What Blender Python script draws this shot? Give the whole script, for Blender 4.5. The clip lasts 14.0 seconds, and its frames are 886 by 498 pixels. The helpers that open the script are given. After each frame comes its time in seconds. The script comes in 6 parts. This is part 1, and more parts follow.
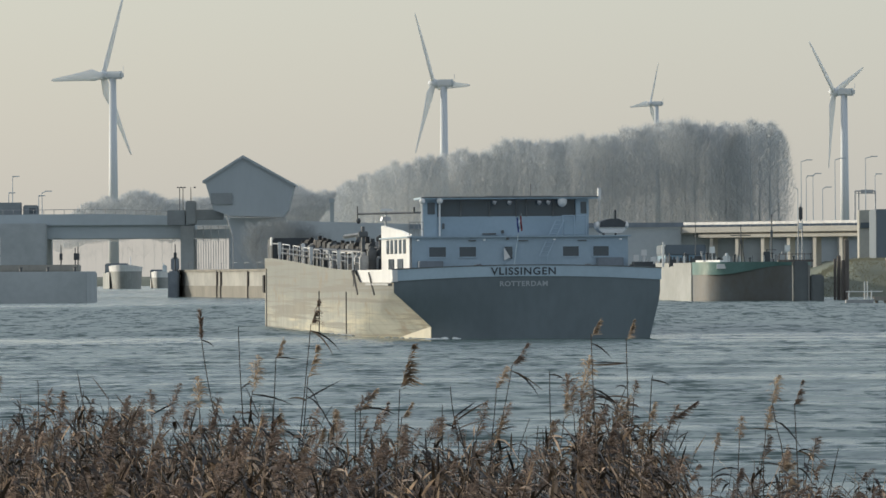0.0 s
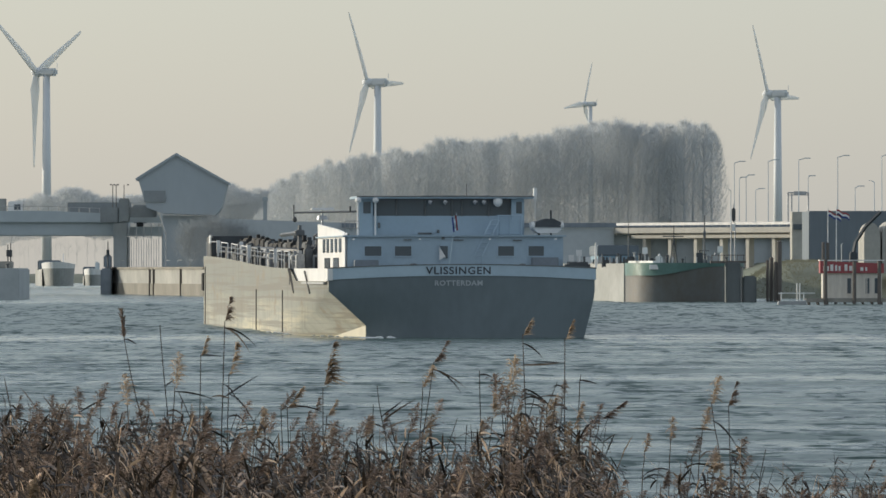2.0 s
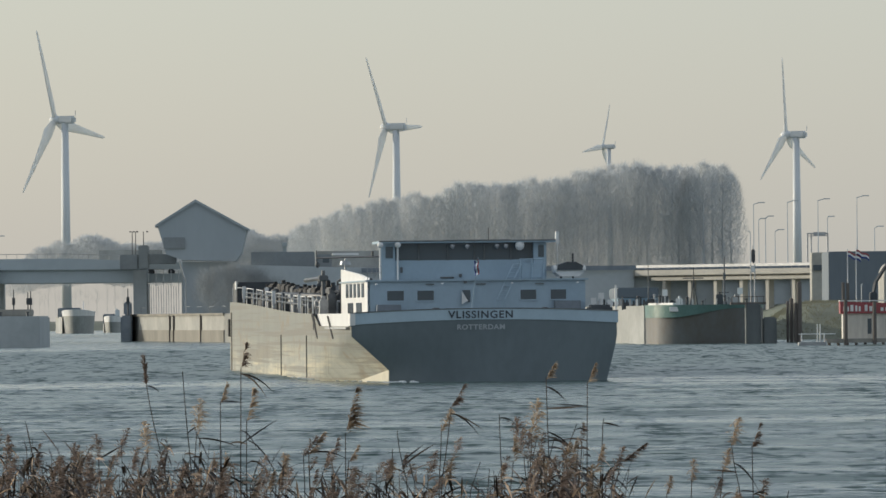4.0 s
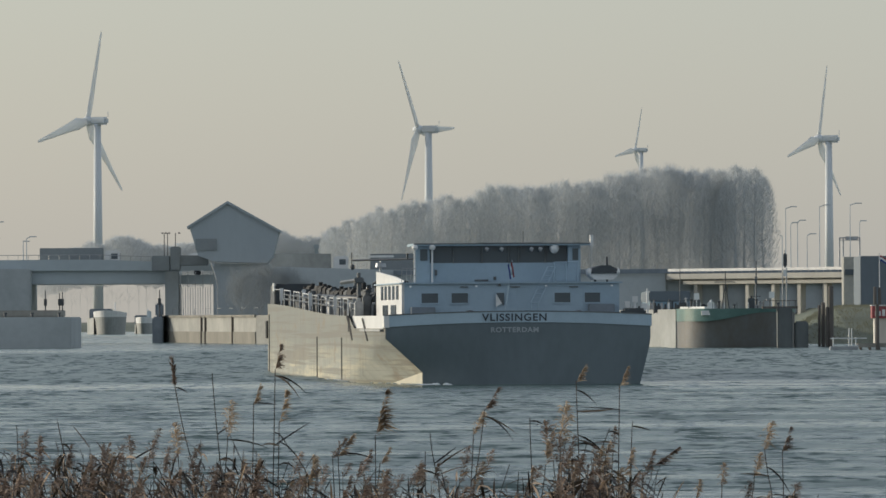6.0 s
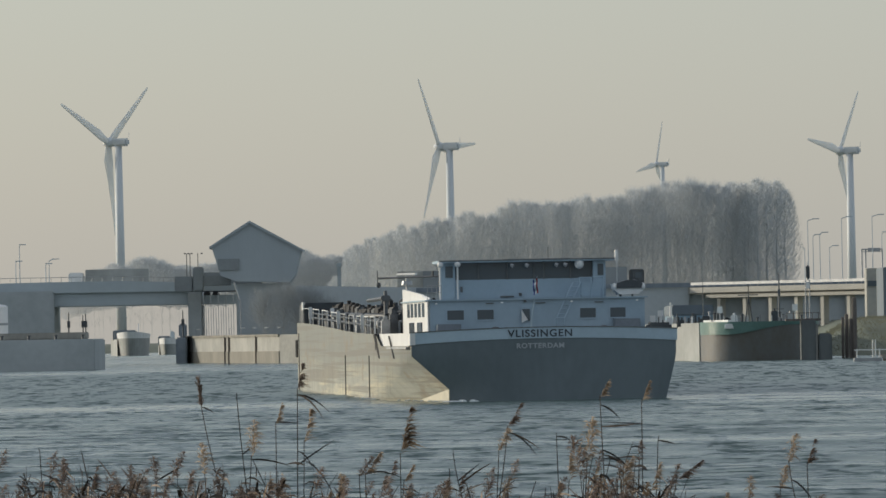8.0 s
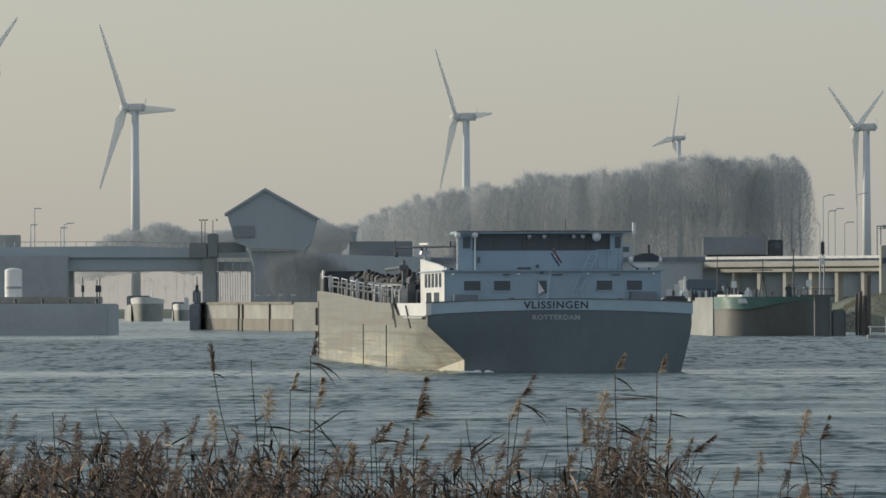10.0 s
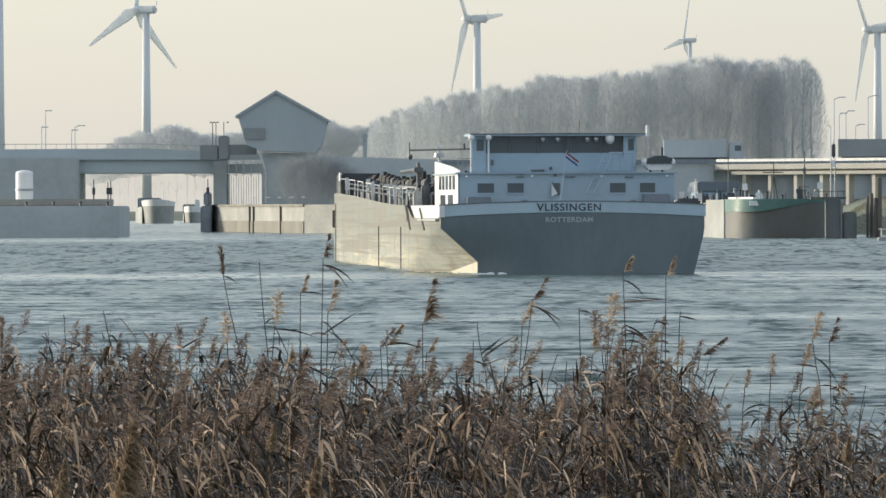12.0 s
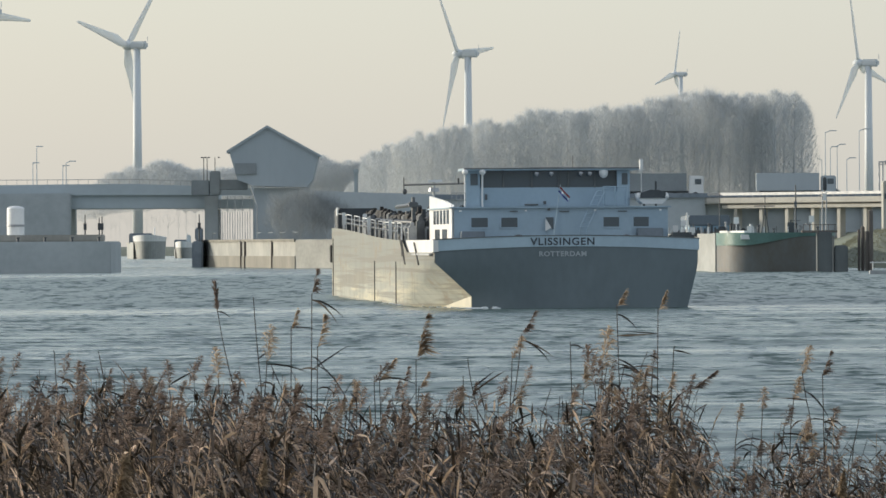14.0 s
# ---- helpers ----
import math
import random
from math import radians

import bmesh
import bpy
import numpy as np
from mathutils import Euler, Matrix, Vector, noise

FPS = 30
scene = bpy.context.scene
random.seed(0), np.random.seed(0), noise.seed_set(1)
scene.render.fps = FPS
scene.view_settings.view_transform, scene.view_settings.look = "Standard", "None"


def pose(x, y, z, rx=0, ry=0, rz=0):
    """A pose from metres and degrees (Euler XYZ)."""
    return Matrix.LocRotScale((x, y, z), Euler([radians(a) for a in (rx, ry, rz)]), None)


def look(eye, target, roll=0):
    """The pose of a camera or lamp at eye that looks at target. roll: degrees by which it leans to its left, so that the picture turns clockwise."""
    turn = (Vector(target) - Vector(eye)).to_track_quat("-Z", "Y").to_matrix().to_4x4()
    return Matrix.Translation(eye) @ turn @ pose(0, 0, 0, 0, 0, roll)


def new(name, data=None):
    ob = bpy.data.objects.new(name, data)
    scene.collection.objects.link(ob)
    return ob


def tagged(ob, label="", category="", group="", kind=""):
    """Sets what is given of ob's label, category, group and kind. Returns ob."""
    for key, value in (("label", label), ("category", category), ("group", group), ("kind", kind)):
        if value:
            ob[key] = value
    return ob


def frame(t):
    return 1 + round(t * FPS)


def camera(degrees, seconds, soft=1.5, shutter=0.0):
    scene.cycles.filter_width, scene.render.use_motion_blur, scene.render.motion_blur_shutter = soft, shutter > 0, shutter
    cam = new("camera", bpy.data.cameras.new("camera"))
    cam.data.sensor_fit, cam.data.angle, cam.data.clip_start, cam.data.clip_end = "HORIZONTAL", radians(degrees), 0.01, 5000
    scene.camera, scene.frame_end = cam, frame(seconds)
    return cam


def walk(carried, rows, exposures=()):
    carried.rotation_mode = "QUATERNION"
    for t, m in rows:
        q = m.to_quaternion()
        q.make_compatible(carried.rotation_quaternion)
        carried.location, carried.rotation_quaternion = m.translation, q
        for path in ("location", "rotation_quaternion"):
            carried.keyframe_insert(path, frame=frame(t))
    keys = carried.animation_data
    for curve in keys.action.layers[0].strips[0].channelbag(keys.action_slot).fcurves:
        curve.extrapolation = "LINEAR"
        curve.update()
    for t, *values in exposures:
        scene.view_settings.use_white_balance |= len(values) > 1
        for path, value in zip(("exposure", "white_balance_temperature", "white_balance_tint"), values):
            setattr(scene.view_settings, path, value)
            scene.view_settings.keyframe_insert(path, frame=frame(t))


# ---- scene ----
# ================= camera =================
EYE = (0.0, 0.0, 3.3)
cam = camera(6.0, 14.0, soft=1.55)


def aim(yaw, pitch, roll):
    """A hand-held camera at the eye: degrees turned left, tilted up, and leaned."""
    return pose(*EYE, 90 + pitch, 0, yaw) @ pose(0, 0, 0, 0, 0, roll)


walk(cam, [
    (0.0, aim(0.000, 0.157, -0.40)),
    (0.5, aim(-0.113, 0.130, -0.08)),
    (1.0, aim(-0.261, 0.094, 0.11)),
    (1.5, aim(-0.387, 0.100, 0.18)),
    (2.0, aim(-0.455, 0.150, -0.04)),
    (2.5, aim(-0.463, 0.188, -0.25)),
    (3.0, aim(-0.431, 0.259, -0.41)),
    (3.2, aim(-0.424, 0.293, -0.47)),
    (5.3, aim(-0.238, 0.608, -0.60)),
    (5.5, aim(-0.204, 0.585, -0.55)),
    (6.0, aim(-0.107, 0.469, -0.31)),
    (6.5, aim(-0.031, 0.436, -0.49)),
    (7.0, aim(0.016, 0.468, -0.84)),
    (7.5, aim(0.037, 0.548, -1.08)),
    (7.7, aim(0.045, 0.586, -1.10)),
    (9.8, aim(0.115, 0.555, -0.35)),
    (10.0, aim(0.147, 0.385, -0.18)),
    (10.5, aim(0.216, -0.292, 0.63)),
    (11.0, aim(0.233, -0.382, 0.66)),
    (11.5, aim(0.227, -0.344, 0.25)),
    (12.0, aim(0.223, -0.277, -0.17)),
    (12.5, aim(0.226, -0.200, -0.45)),
    (13.0, aim(0.188, -0.131, -0.57)),
    (13.5, aim(0.160, -0.100, -0.40)),
    (14.0, aim(0.164, -0.043, -0.34)),
], exposures=[(0.0, 0.12), (3.2, 0.11), (5.3, -0.11), (7.7, -0.14), (9.8, -0.26), (10.1, -0.15), (10.5, 0.16), (10.9, 0.47), (11.5, 0.54), (12.5, 0.50), (14.0, 0.36)])

# ================= sky and sun =================
SUN_AZ, SUN_EL = radians(-64), radians(12)   # from +y towards +x; low winter sun ahead and to one side
sun_dir = Vector((math.sin(SUN_AZ) * math.cos(SUN_EL), math.cos(SUN_AZ) * math.cos(SUN_EL), math.sin(SUN_EL)))
world = bpy.data.worlds.new("hazy_winter_sky")
scene.world = world
world.use_nodes = True
wn, wl = world.node_tree.nodes, world.node_tree.links
sky = wn.new("ShaderNodeTexSky")
sky.sky_type, sky.sun_disc = "NISHITA", False
sky.sun_elevation, sky.sun_rotation = SUN_EL, SUN_AZ
sky.air_density, sky.dust_density, sky.ozone_density = 1.0, 1.2, 2.0
wl.new(sky.outputs[0], wn["Background"].inputs[0])
wn["Background"].inputs[1].default_value = 0.075
veil, both = wn.new("ShaderNodeBackground"), wn.new("ShaderNodeAddShader")   # even white winter haze over the whole sky
veil.inputs[0].default_value, veil.inputs[1].default_value = (0.91, 0.945, 0.995, 1), 0.345
wl.new(wn["Background"].outputs[0], both.inputs[0]), wl.new(veil.outputs[0], both.inputs[1])
wl.new(both.outputs[0], wn["World Output"].inputs[0])
sun = new("sun", bpy.data.lights.new("sun", "SUN"))
sun.data.energy, sun.data.angle, sun.data.color = 2.9, radians(0.8), (1.0, 0.93, 0.79)
sun.matrix_world = look(sun_dir * 100, (0, 0, 0))


# ================= materials =================
def mat(name, col, col2=None, rough=0.6, metal=0.0, scale=1.0, fine=8.0, bump=0.2, stretch=(1, 1, 1), spec=0.5, island=0.0, thin=0.0, skew=0.0):
    """A painted, mineral or plant surface: two colours mixed by coarse and fine noise, fine relief."""
    m = bpy.data.materials.new(name)
    m.use_nodes = True
    n, l = m.node_tree.nodes, m.node_tree.links
    b = n["Principled BSDF"]
    b.inputs["Roughness"].default_value, b.inputs["Metallic"].default_value = rough, metal
    b.inputs["Specular IOR Level"].default_value = spec
    col2 = col2 or tuple(c * 0.72 for c in col)
    tc, mp = n.new("ShaderNodeTexCoord"), n.new("ShaderNodeMapping")
    mp.inputs["Scale"].default_value = stretch
    l.new(tc.outputs["Object"], mp.inputs[0])
    n1, n2 = n.new("ShaderNodeTexNoise"), n.new("ShaderNodeTexNoise")
    n1.inputs["Scale"].default_value, n1.inputs["Detail"].default_value = scale, 5
    n2.inputs["Scale"].default_value, n2.inputs["Detail"].default_value = fine, 4
    l.new(mp.outputs[0], n1.inputs["Vector"]), l.new(mp.outputs[0], n2.inputs["Vector"])
    add = n.new("ShaderNodeMath")
    add.operation = "MULTIPLY_ADD"
    l.new(n2.outputs[0], add.inputs[0])
    add.inputs[1].default_value = 0.45
    l.new(n1.outputs[0], add.inputs[2])
    rp = n.new("ShaderNodeValToRGB")
    rp.color_ramp.elements[0].position, rp.color_ramp.elements[1].position = 0.5, 0.92
    rp.color_ramp.elements[0].color, rp.color_ramp.elements[1].color = (*col2, 1), (*col, 1)
    l.new(add.outputs[0], rp.inputs[0])
    out = rp.outputs[0]
    if island:
        geo, hv, mr = n.new("ShaderNodeNewGeometry"), n.new("ShaderNodeHueSaturation"), n.new("ShaderNodeMapRange")
        mr.inputs["To Min"].default_value, mr.inputs["To Max"].default_value = 1 - island, 1 + island
        one = geo.outputs["Random Per Island"]
        if skew:   # most pieces dark, a few pale: bleached leaves and painted glints
            pw = n.new("ShaderNodeMath")
            pw.operation = "POWER"
            pw.inputs[1].default_value = skew
            mr.inputs["To Min"].default_value, mr.inputs["To Max"].default_value = 0.07, 3.3
            l.new(one, pw.inputs[0])
            one = pw.outputs[0]
        l.new(one, mr.inputs[0])
        l.new(mr.outputs[0], hv.inputs["Value"]), l.new(out, hv.inputs["Color"])
        out = hv.outputs[0]
    l.new(out, b.inputs["Base Color"])
    if bump:
        bp = n.new("ShaderNodeBump")
        bp.inputs["Strength"].default_value, bp.inputs["Distance"].default_value = bump, 0.02
        l.new(n2.outputs[0], bp.inputs["Height"]), l.new(bp.outputs[0], b.inputs["Normal"])
    if thin:   # light that comes through thin blades and round twigs
        tr, mx = n.new("ShaderNodeBsdfTranslucent"), n.new("ShaderNodeMixShader")
        mx.inputs[0].default_value = thin
        l.new(out, tr.inputs[0]), l.new(b.outputs[0], mx.inputs[1]), l.new(tr.outputs[0], mx.inputs[2])
        l.new(mx.outputs[0], n["Material Output"].inputs[0])
    return m


def glass_mat(name, col=(0.10, 0.122, 0.138), rough=0.12):
    """Dark glazing seen from outside."""
    m = mat(name, col, col, rough, 0, 2, 5, 0.02, spec=0.35)
    return m


def water_mat():
    m = bpy.data.materials.new("canal_water")
    m.use_nodes = True
    n, l = m.node_tree.nodes, m.node_tree.links
    b = n["Principled BSDF"]
    b.inputs["Base Color"].default_value = (0.066, 0.110, 0.098, 1)
    b.inputs["Roughness"].default_value, b.inputs["IOR"].default_value = 0.14, 1.33
    tc, geo = n.new("ShaderNodeTexCoord"), n.new("ShaderNodeNewGeometry")
    last = geo.outputs["Normal"]
    at, rg = n.new("ShaderNodeAttribute"), n.new("ShaderNodeMapRange")
    at.attribute_name = "calm"
    rg.inputs["To Min"].default_value, rg.inputs["To Max"].default_value = 1.28, 0.48
    l.new(at.outputs["Fac"], rg.inputs[0])
    rr = n.new("ShaderNodeMapRange")
    rr.inputs["To Min"].default_value, rr.inputs["To Max"].default_value = 0.30, 0.14
    l.new(at.outputs["Fac"], rr.inputs[0]), l.new(rr.outputs[0], b.inputs["Roughness"])
    for sc, detail, k in (((0.9, 2.4, 1), 3, (0.9, 1.7, 0)), ((0.42, 0.14, 1), 3, (0.25, 0.6, 0)), ((2.2, 0.7, 1), 3, (0.6, 1.3, 0)), ((0.75, 0.035, 1), 3, (0.3, 1.0, 0))):   # ripples, then gust streaks
        mp, nz, sb, ml, ad = n.new("ShaderNodeMapping"), n.new("ShaderNodeTexNoise"), n.new("ShaderNodeVectorMath"), n.new("ShaderNodeVectorMath"), n.new("ShaderNodeVectorMath")
        mp.inputs["Scale"].default_value = sc
        nz.inputs["Scale"].default_value, nz.inputs["Detail"].default_value = 1.0, detail
        sb.operation, ml.operation, ad.operation = "SUBTRACT", "MULTIPLY", "ADD"
        sb.inputs[1].default_value, ml.inputs[1].default_value = (0.5, 0.5, 0.5), k
        l.new(tc.outputs["Object"], mp.inputs[0]), l.new(mp.outputs[0], nz.inputs["Vector"]), l.new(nz.outputs["Color"], sb.inputs[0])
        sc_ = n.new("ShaderNodeVectorMath")
        sc_.operation = "SCALE"
        l.new(sb.outputs[0], ml.inputs[0]), l.new(ml.outputs[0], sc_.inputs[0]), l.new(rg.outputs[0], sc_.inputs["Scale"])
        l.new(sc_.outputs[0], ad.inputs[0]), l.new(last, ad.inputs[1])
        last = ad.outputs[0]
    nm = n.new("ShaderNodeVectorMath")
    nm.operation = "NORMALIZE"
    l.new(last, nm.inputs[0]), l.new(nm.outputs[0], b.inputs["Normal"])
    return m


M_water = water_mat()
M_grass = mat("dike_grass", (0.16, 0.18, 0.135), (0.10, 0.115, 0.085), 0.95, 0, 0.08, 2.0, 0.6)
M_concrete = mat("weathered_concrete", (0.42, 0.40, 0.35), (0.26, 0.25, 0.22), 0.9, 0, 0.12, 1.5, 0.4, (1, 1, 0.4))
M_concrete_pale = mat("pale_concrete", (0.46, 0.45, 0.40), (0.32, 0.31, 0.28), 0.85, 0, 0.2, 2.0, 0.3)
# the next three far paints have distance haze put into their base colours
M_concrete_dark = mat("hazed_quay_concrete", (0.50, 0.53, 0.53), (0.40, 0.43, 0.43), 0.9, 0, 0.15, 1.2, 0.4)
M_bridge = mat("hazed_grey_paint", (0.50, 0.56, 0.58), (0.44, 0.495, 0.515), 0.6, 0, 0.1, 1.0, 0.1)
M_tower = mat("hazed_blue_grey_cladding", (0.40, 0.45, 0.475), (0.36, 0.405, 0.43), 0.6, 0, 0.15, 1.5, 0.15, (1, 1, 0.3))
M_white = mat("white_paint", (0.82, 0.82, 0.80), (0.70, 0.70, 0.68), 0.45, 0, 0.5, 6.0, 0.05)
# turbine and blade whites toned blue-grey, haze put into the colour
M_turbine = mat("hazed_turbine_paint", (0.66, 0.695, 0.705), (0.63, 0.66, 0.67), 0.6, 0, 0.1, 1.0, 0.03)
M_blade = mat("white_glass_fibre", (0.74, 0.77, 0.78), (0.71, 0.74, 0.75), 0.6, 0, 0.1, 1.0, 0.0, thin=0.45)
M_steel = mat("galvanised_steel", (0.45, 0.46, 0.46), (0.30, 0.31, 0.32), 0.5, 0.4, 1.0, 8.0, 0.1)
M_hull = mat("worn_grey_hull", (0.40, 0.41, 0.39), (0.27, 0.275, 0.255), 0.6, 0, 0.3, 2.5, 0.15, (1, 0.3, 0.5))


def hull_mat():
    """Worn pale hull paint: run-off streaks down the plates, scuffed bands along them, rust and yellowed patches."""
    m = mat("worn_grey_hull_plates", (0.385, 0.39, 0.335), (0.29, 0.295, 0.25), 0.55, 0, 0.35, 2.5, 0.15, (1, 0.5, 0.3))
    n, l = m.node_tree.nodes, m.node_tree.links
    b, base = n["Principled BSDF"], n["Color Ramp"].outputs[0]
    tc = n["Texture Coordinate"]

    def stain(under, scale, pos, col, amount):
        mp, nz, mr, mx = n.new("ShaderNodeMapping"), n.new("ShaderNodeTexNoise"), n.new("ShaderNodeMapRange"), n.new("ShaderNodeMix")
        mp.inputs["Scale"].default_value = scale
        nz.inputs["Scale"].default_value, nz.inputs["Detail"].default_value, nz.inputs["Roughness"].default_value = 1.6, 6, 0.65
        mr.inputs["From Min"].default_value, mr.inputs["From Max"].default_value, mr.inputs["To Max"].default_value = *pos, amount
        mx.data_type = "RGBA"
        l.new(tc.outputs["Object"], mp.inputs[0]), l.new(mp.outputs[0], nz.inputs["Vector"]), l.new(nz.outputs[0], mr.inputs[0])
        l.new(mr.outputs[0], mx.inputs["Factor"]), l.new(under, mx.inputs[6])
        mx.inputs[7].default_value = (*col, 1)
        return mx.outputs[2]

    base = stain(base, (0.1, 0.03, 1.0), (0.46, 0.60), (0.58, 0.53, 0.37), 0.8)
    # the upper strake is painted a duller grey, with an uneven lower edge
    sp, nz, ad, mr, mx = n.new("ShaderNodeSeparateXYZ"), n.new("ShaderNodeTexNoise"), n.new("ShaderNodeMath"), n.new("ShaderNodeMapRange"), n.new("ShaderNodeMix")
    nz.inputs["Scale"].default_value, nz.inputs["Detail"].default_value = 0.4, 5
    l.new(tc.outputs["Object"], sp.inputs[0]), l.new(tc.outputs["Object"], nz.inputs["Vector"])
    l.new(sp.outputs[2], ad.inputs[0]), l.new(nz.outputs[0], ad.inputs[1])
    mr.inputs["From Min"].default_value, mr.inputs["From Max"].default_value, mr.inputs["To Max"].default_value = 1.1, 2.9, 0.92
    mx.data_type = "RGBA"
    mx.inputs[7].default_value = (0.20, 0.212, 0.192, 1)
    l.new(ad.outputs[0], mr.inputs[0]), l.new(mr.outputs[0], mx.inputs["Factor"]), l.new(base, mx.inputs[6])
    base = mx.outputs[2]
    base = stain(base, (0.2, 0.16, 0.035), (0.52, 0.64), (0.17, 0.17, 0.15), 0.32)
    base = stain(base, (0.3, 0.30, 0.10), (0.54, 0.68), (0.17, 0.165, 0.14), 0.55)
    base = stain(base, (0.3, 0.16, 0.5), (0.55, 0.66), (0.23, 0.18, 0.12), 0.7)
    base = stain(base, (0.2, 0.012, 2.2), (0.50, 0.57), (0.18, 0.17, 0.14), 0.75)
    l.new(base, b.inputs["Base Color"])
    return m


M_plates = hull_mat()
M_black = mat("dark_blue_hull_paint", (0.160, 0.198, 0.214), (0.122, 0.153, 0.167), 0.5, 0, 0.35, 3.0, 0.15, (1, 1, 0.5))
# white paint tinted blue, shade put into the bulwark and deckhouse colours
M_band = mat("shade_blue_bulwark_paint", (0.44, 0.56, 0.64), (0.38, 0.485, 0.56), 0.4, 0, 0.7, 6.0, 0.05)
M_house = mat("shade_blue_deckhouse_paint", (0.385, 0.50, 0.585), (0.325, 0.43, 0.51), 0.4, 0, 0.5, 5.0, 0.05)
M_pipe = mat("dark_deck_gear", (0.07, 0.08, 0.088), (0.04, 0.046, 0.052), 0.5, 0, 1.0, 6.0, 0.15)
M_letter = mat("dark_lettering", (0.05, 0.06, 0.08), (0.04, 0.05, 0.06), 0.5, 0, 2, 9, 0.02)
M_letter_pale = mat("pale_lettering", (0.45, 0.48, 0.50), (0.35, 0.38, 0.40), 0.5, 0, 2, 9, 0.02)
M_rubber = mat("black_rubber", (0.03, 0.03, 0.03), (0.02, 0.02, 0.02), 0.8, 0, 2, 9, 0.2)
M_glass = glass_mat("dark_window_glass")
M_red = mat("red_paint", (0.38, 0.085, 0.09), (0.30, 0.07, 0.075), 0.5, 0, 0.8, 6, 0.05)
M_blue = mat("blue_cloth", (0.04, 0.07, 0.25), (0.03, 0.05, 0.2), 0.8, 0, 2, 9, 0.05)
M_green = mat("green_hull_paint", (0.17, 0.29, 0.265), (0.12, 0.21, 0.19), 0.35, 0, 0.5, 4, 0.1)
M_rusty = mat("rust_stained_dark_plating", (0.185, 0.195, 0.195), (0.155, 0.14, 0.12), 0.5, 0, 0.25, 2.5, 0.15, (1, 1, 0.6))
M_timber = mat("tarred_timber", (0.19, 0.165, 0.145), (0.11, 0.10, 0.09), 0.9, 0, 1.0, 6, 0.5, (3, 3, 0.4))
# tree colours carry painted haze, far paler than bark and twigs are
M_bark = mat("hazed_bark", (0.50, 0.52, 0.53), (0.44, 0.46, 0.47), 0.9, 0, 0.3, 3.0, 0.3, island=0.1)
M_twig = mat("hazed_twigs", (0.68, 0.705, 0.71), (0.64, 0.66, 0.665), 0.95, 0, 0.05, 1.0, 0.0, island=0.08, thin=0.42, spec=0.05)
M_brush = mat("hazed_brush", (0.44, 0.465, 0.47), (0.36, 0.38, 0.385), 0.95, 0, 0.3, 2.0, 0.0, island=0.2, thin=0.4, spec=0.1)
M_reed = mat("dry_reed_straw", (0.40, 0.29, 0.195), (0.066, 0.043, 0.029), 0.36, 0, 0.9, 9.0, 0.1, island=0.9, spec=0.55, thin=0.26, skew=5.2)
M_plume = mat("reed_plume_fluff", (0.34, 0.255, 0.20), (0.10, 0.072, 0.056), 0.9, 0, 1.0, 7.0, 0.2, island=0.6, thin=0.4)
# grey-blue haze put into the road embankment's colour
M_embank = mat("hazed_embankment", (0.58, 0.62, 0.63), (0.50, 0.54, 0.55), 0.9, 0, 0.1, 1.5, 0.3)
M_boards = mat("weathered_cream_boards", (0.80, 0.76, 0.67), (0.64, 0.60, 0.53), 0.8, 0, 0.8, 4.0, 0.3, (3, 1, 0.4))
M_tide = mat("algae_stained_concrete", (0.30, 0.275, 0.225), (0.19, 0.18, 0.15), 0.8, 0, 0.15, 1.5, 0.4, (1, 1, 0.5))
M_rough_grass = mat("rough_winter_grass", (0.25, 0.245, 0.18), (0.18, 0.185, 0.135), 0.9, 0, 0.1, 3.0, 0.0, island=0.15, thin=0.5)
M_hatch = mat("blue_hatch_cover_paint", (0.24, 0.36, 0.44), (0.18, 0.28, 0.35), 0.5, 0, 0.3, 3.0, 0.1)
M_dolphin = mat("wet_dark_concrete", (0.15, 0.165, 0.165), (0.10, 0.11, 0.11), 0.8, 0, 0.3, 2.0, 0.3, (1, 1, 0.5))
# ensign red darkened, its shade put into the cloth colour
M_ensign = mat("dimmed_red_cloth", (0.26, 0.055, 0.06), (0.20, 0.045, 0.05), 0.9, 0, 2, 9, 0.05)
M_beam = mat("viaduct_beam_concrete", (0.55, 0.525, 0.46), (0.44, 0.415, 0.365), 0.85, 0, 0.2, 2.0, 0.2)
M_gold = mat("golden_reed_plume", (0.56, 0.455, 0.34), (0.27, 0.20, 0.14), 0.9, 0, 1.0, 9.0, 0.2, island=0.4, thin=0.6)
M_near = mat("brown_gold_plume", (0.40, 0.30, 0.20), (0.15, 0.105, 0.065), 0.9, 0, 3.0, 14.0, 0.2, island=0.5, thin=0.45)
M_foam = mat("white_foam", (0.80, 0.82, 0.82), (0.66, 0.70, 0.70), 0.7, 0, 1.0, 6.0, 0.3)
M_locker = mat("blue_grey_locker_paint", (0.24, 0.28, 0.32), (0.18, 0.21, 0.24), 0.5, 0, 1.0, 6.0, 0.1)
M_gear = mat("grey_deck_gear", (0.17, 0.18, 0.185), (0.09, 0.097, 0.10), 0.5, 0, 1.0, 6.0, 0.15)
M_skeg = mat("cream_skeg_paint", (0.58, 0.54, 0.42), (0.46, 0.43, 0.34), 0.55, 0, 0.6, 5.0, 0.1)
# dark far paint lightened, distance haze put into the base colour
M_truck = mat("hazed_dark_paint", (0.27, 0.30, 0.31), (0.22, 0.24, 0.25), 0.6, 0, 0.3, 3, 0.1)
M_hall = mat("dark_hall_cladding", (0.17, 0.205, 0.235), (0.14, 0.17, 0.195), 0.6, 0, 0.2, 2, 0.1, (1, 1, 0.2))


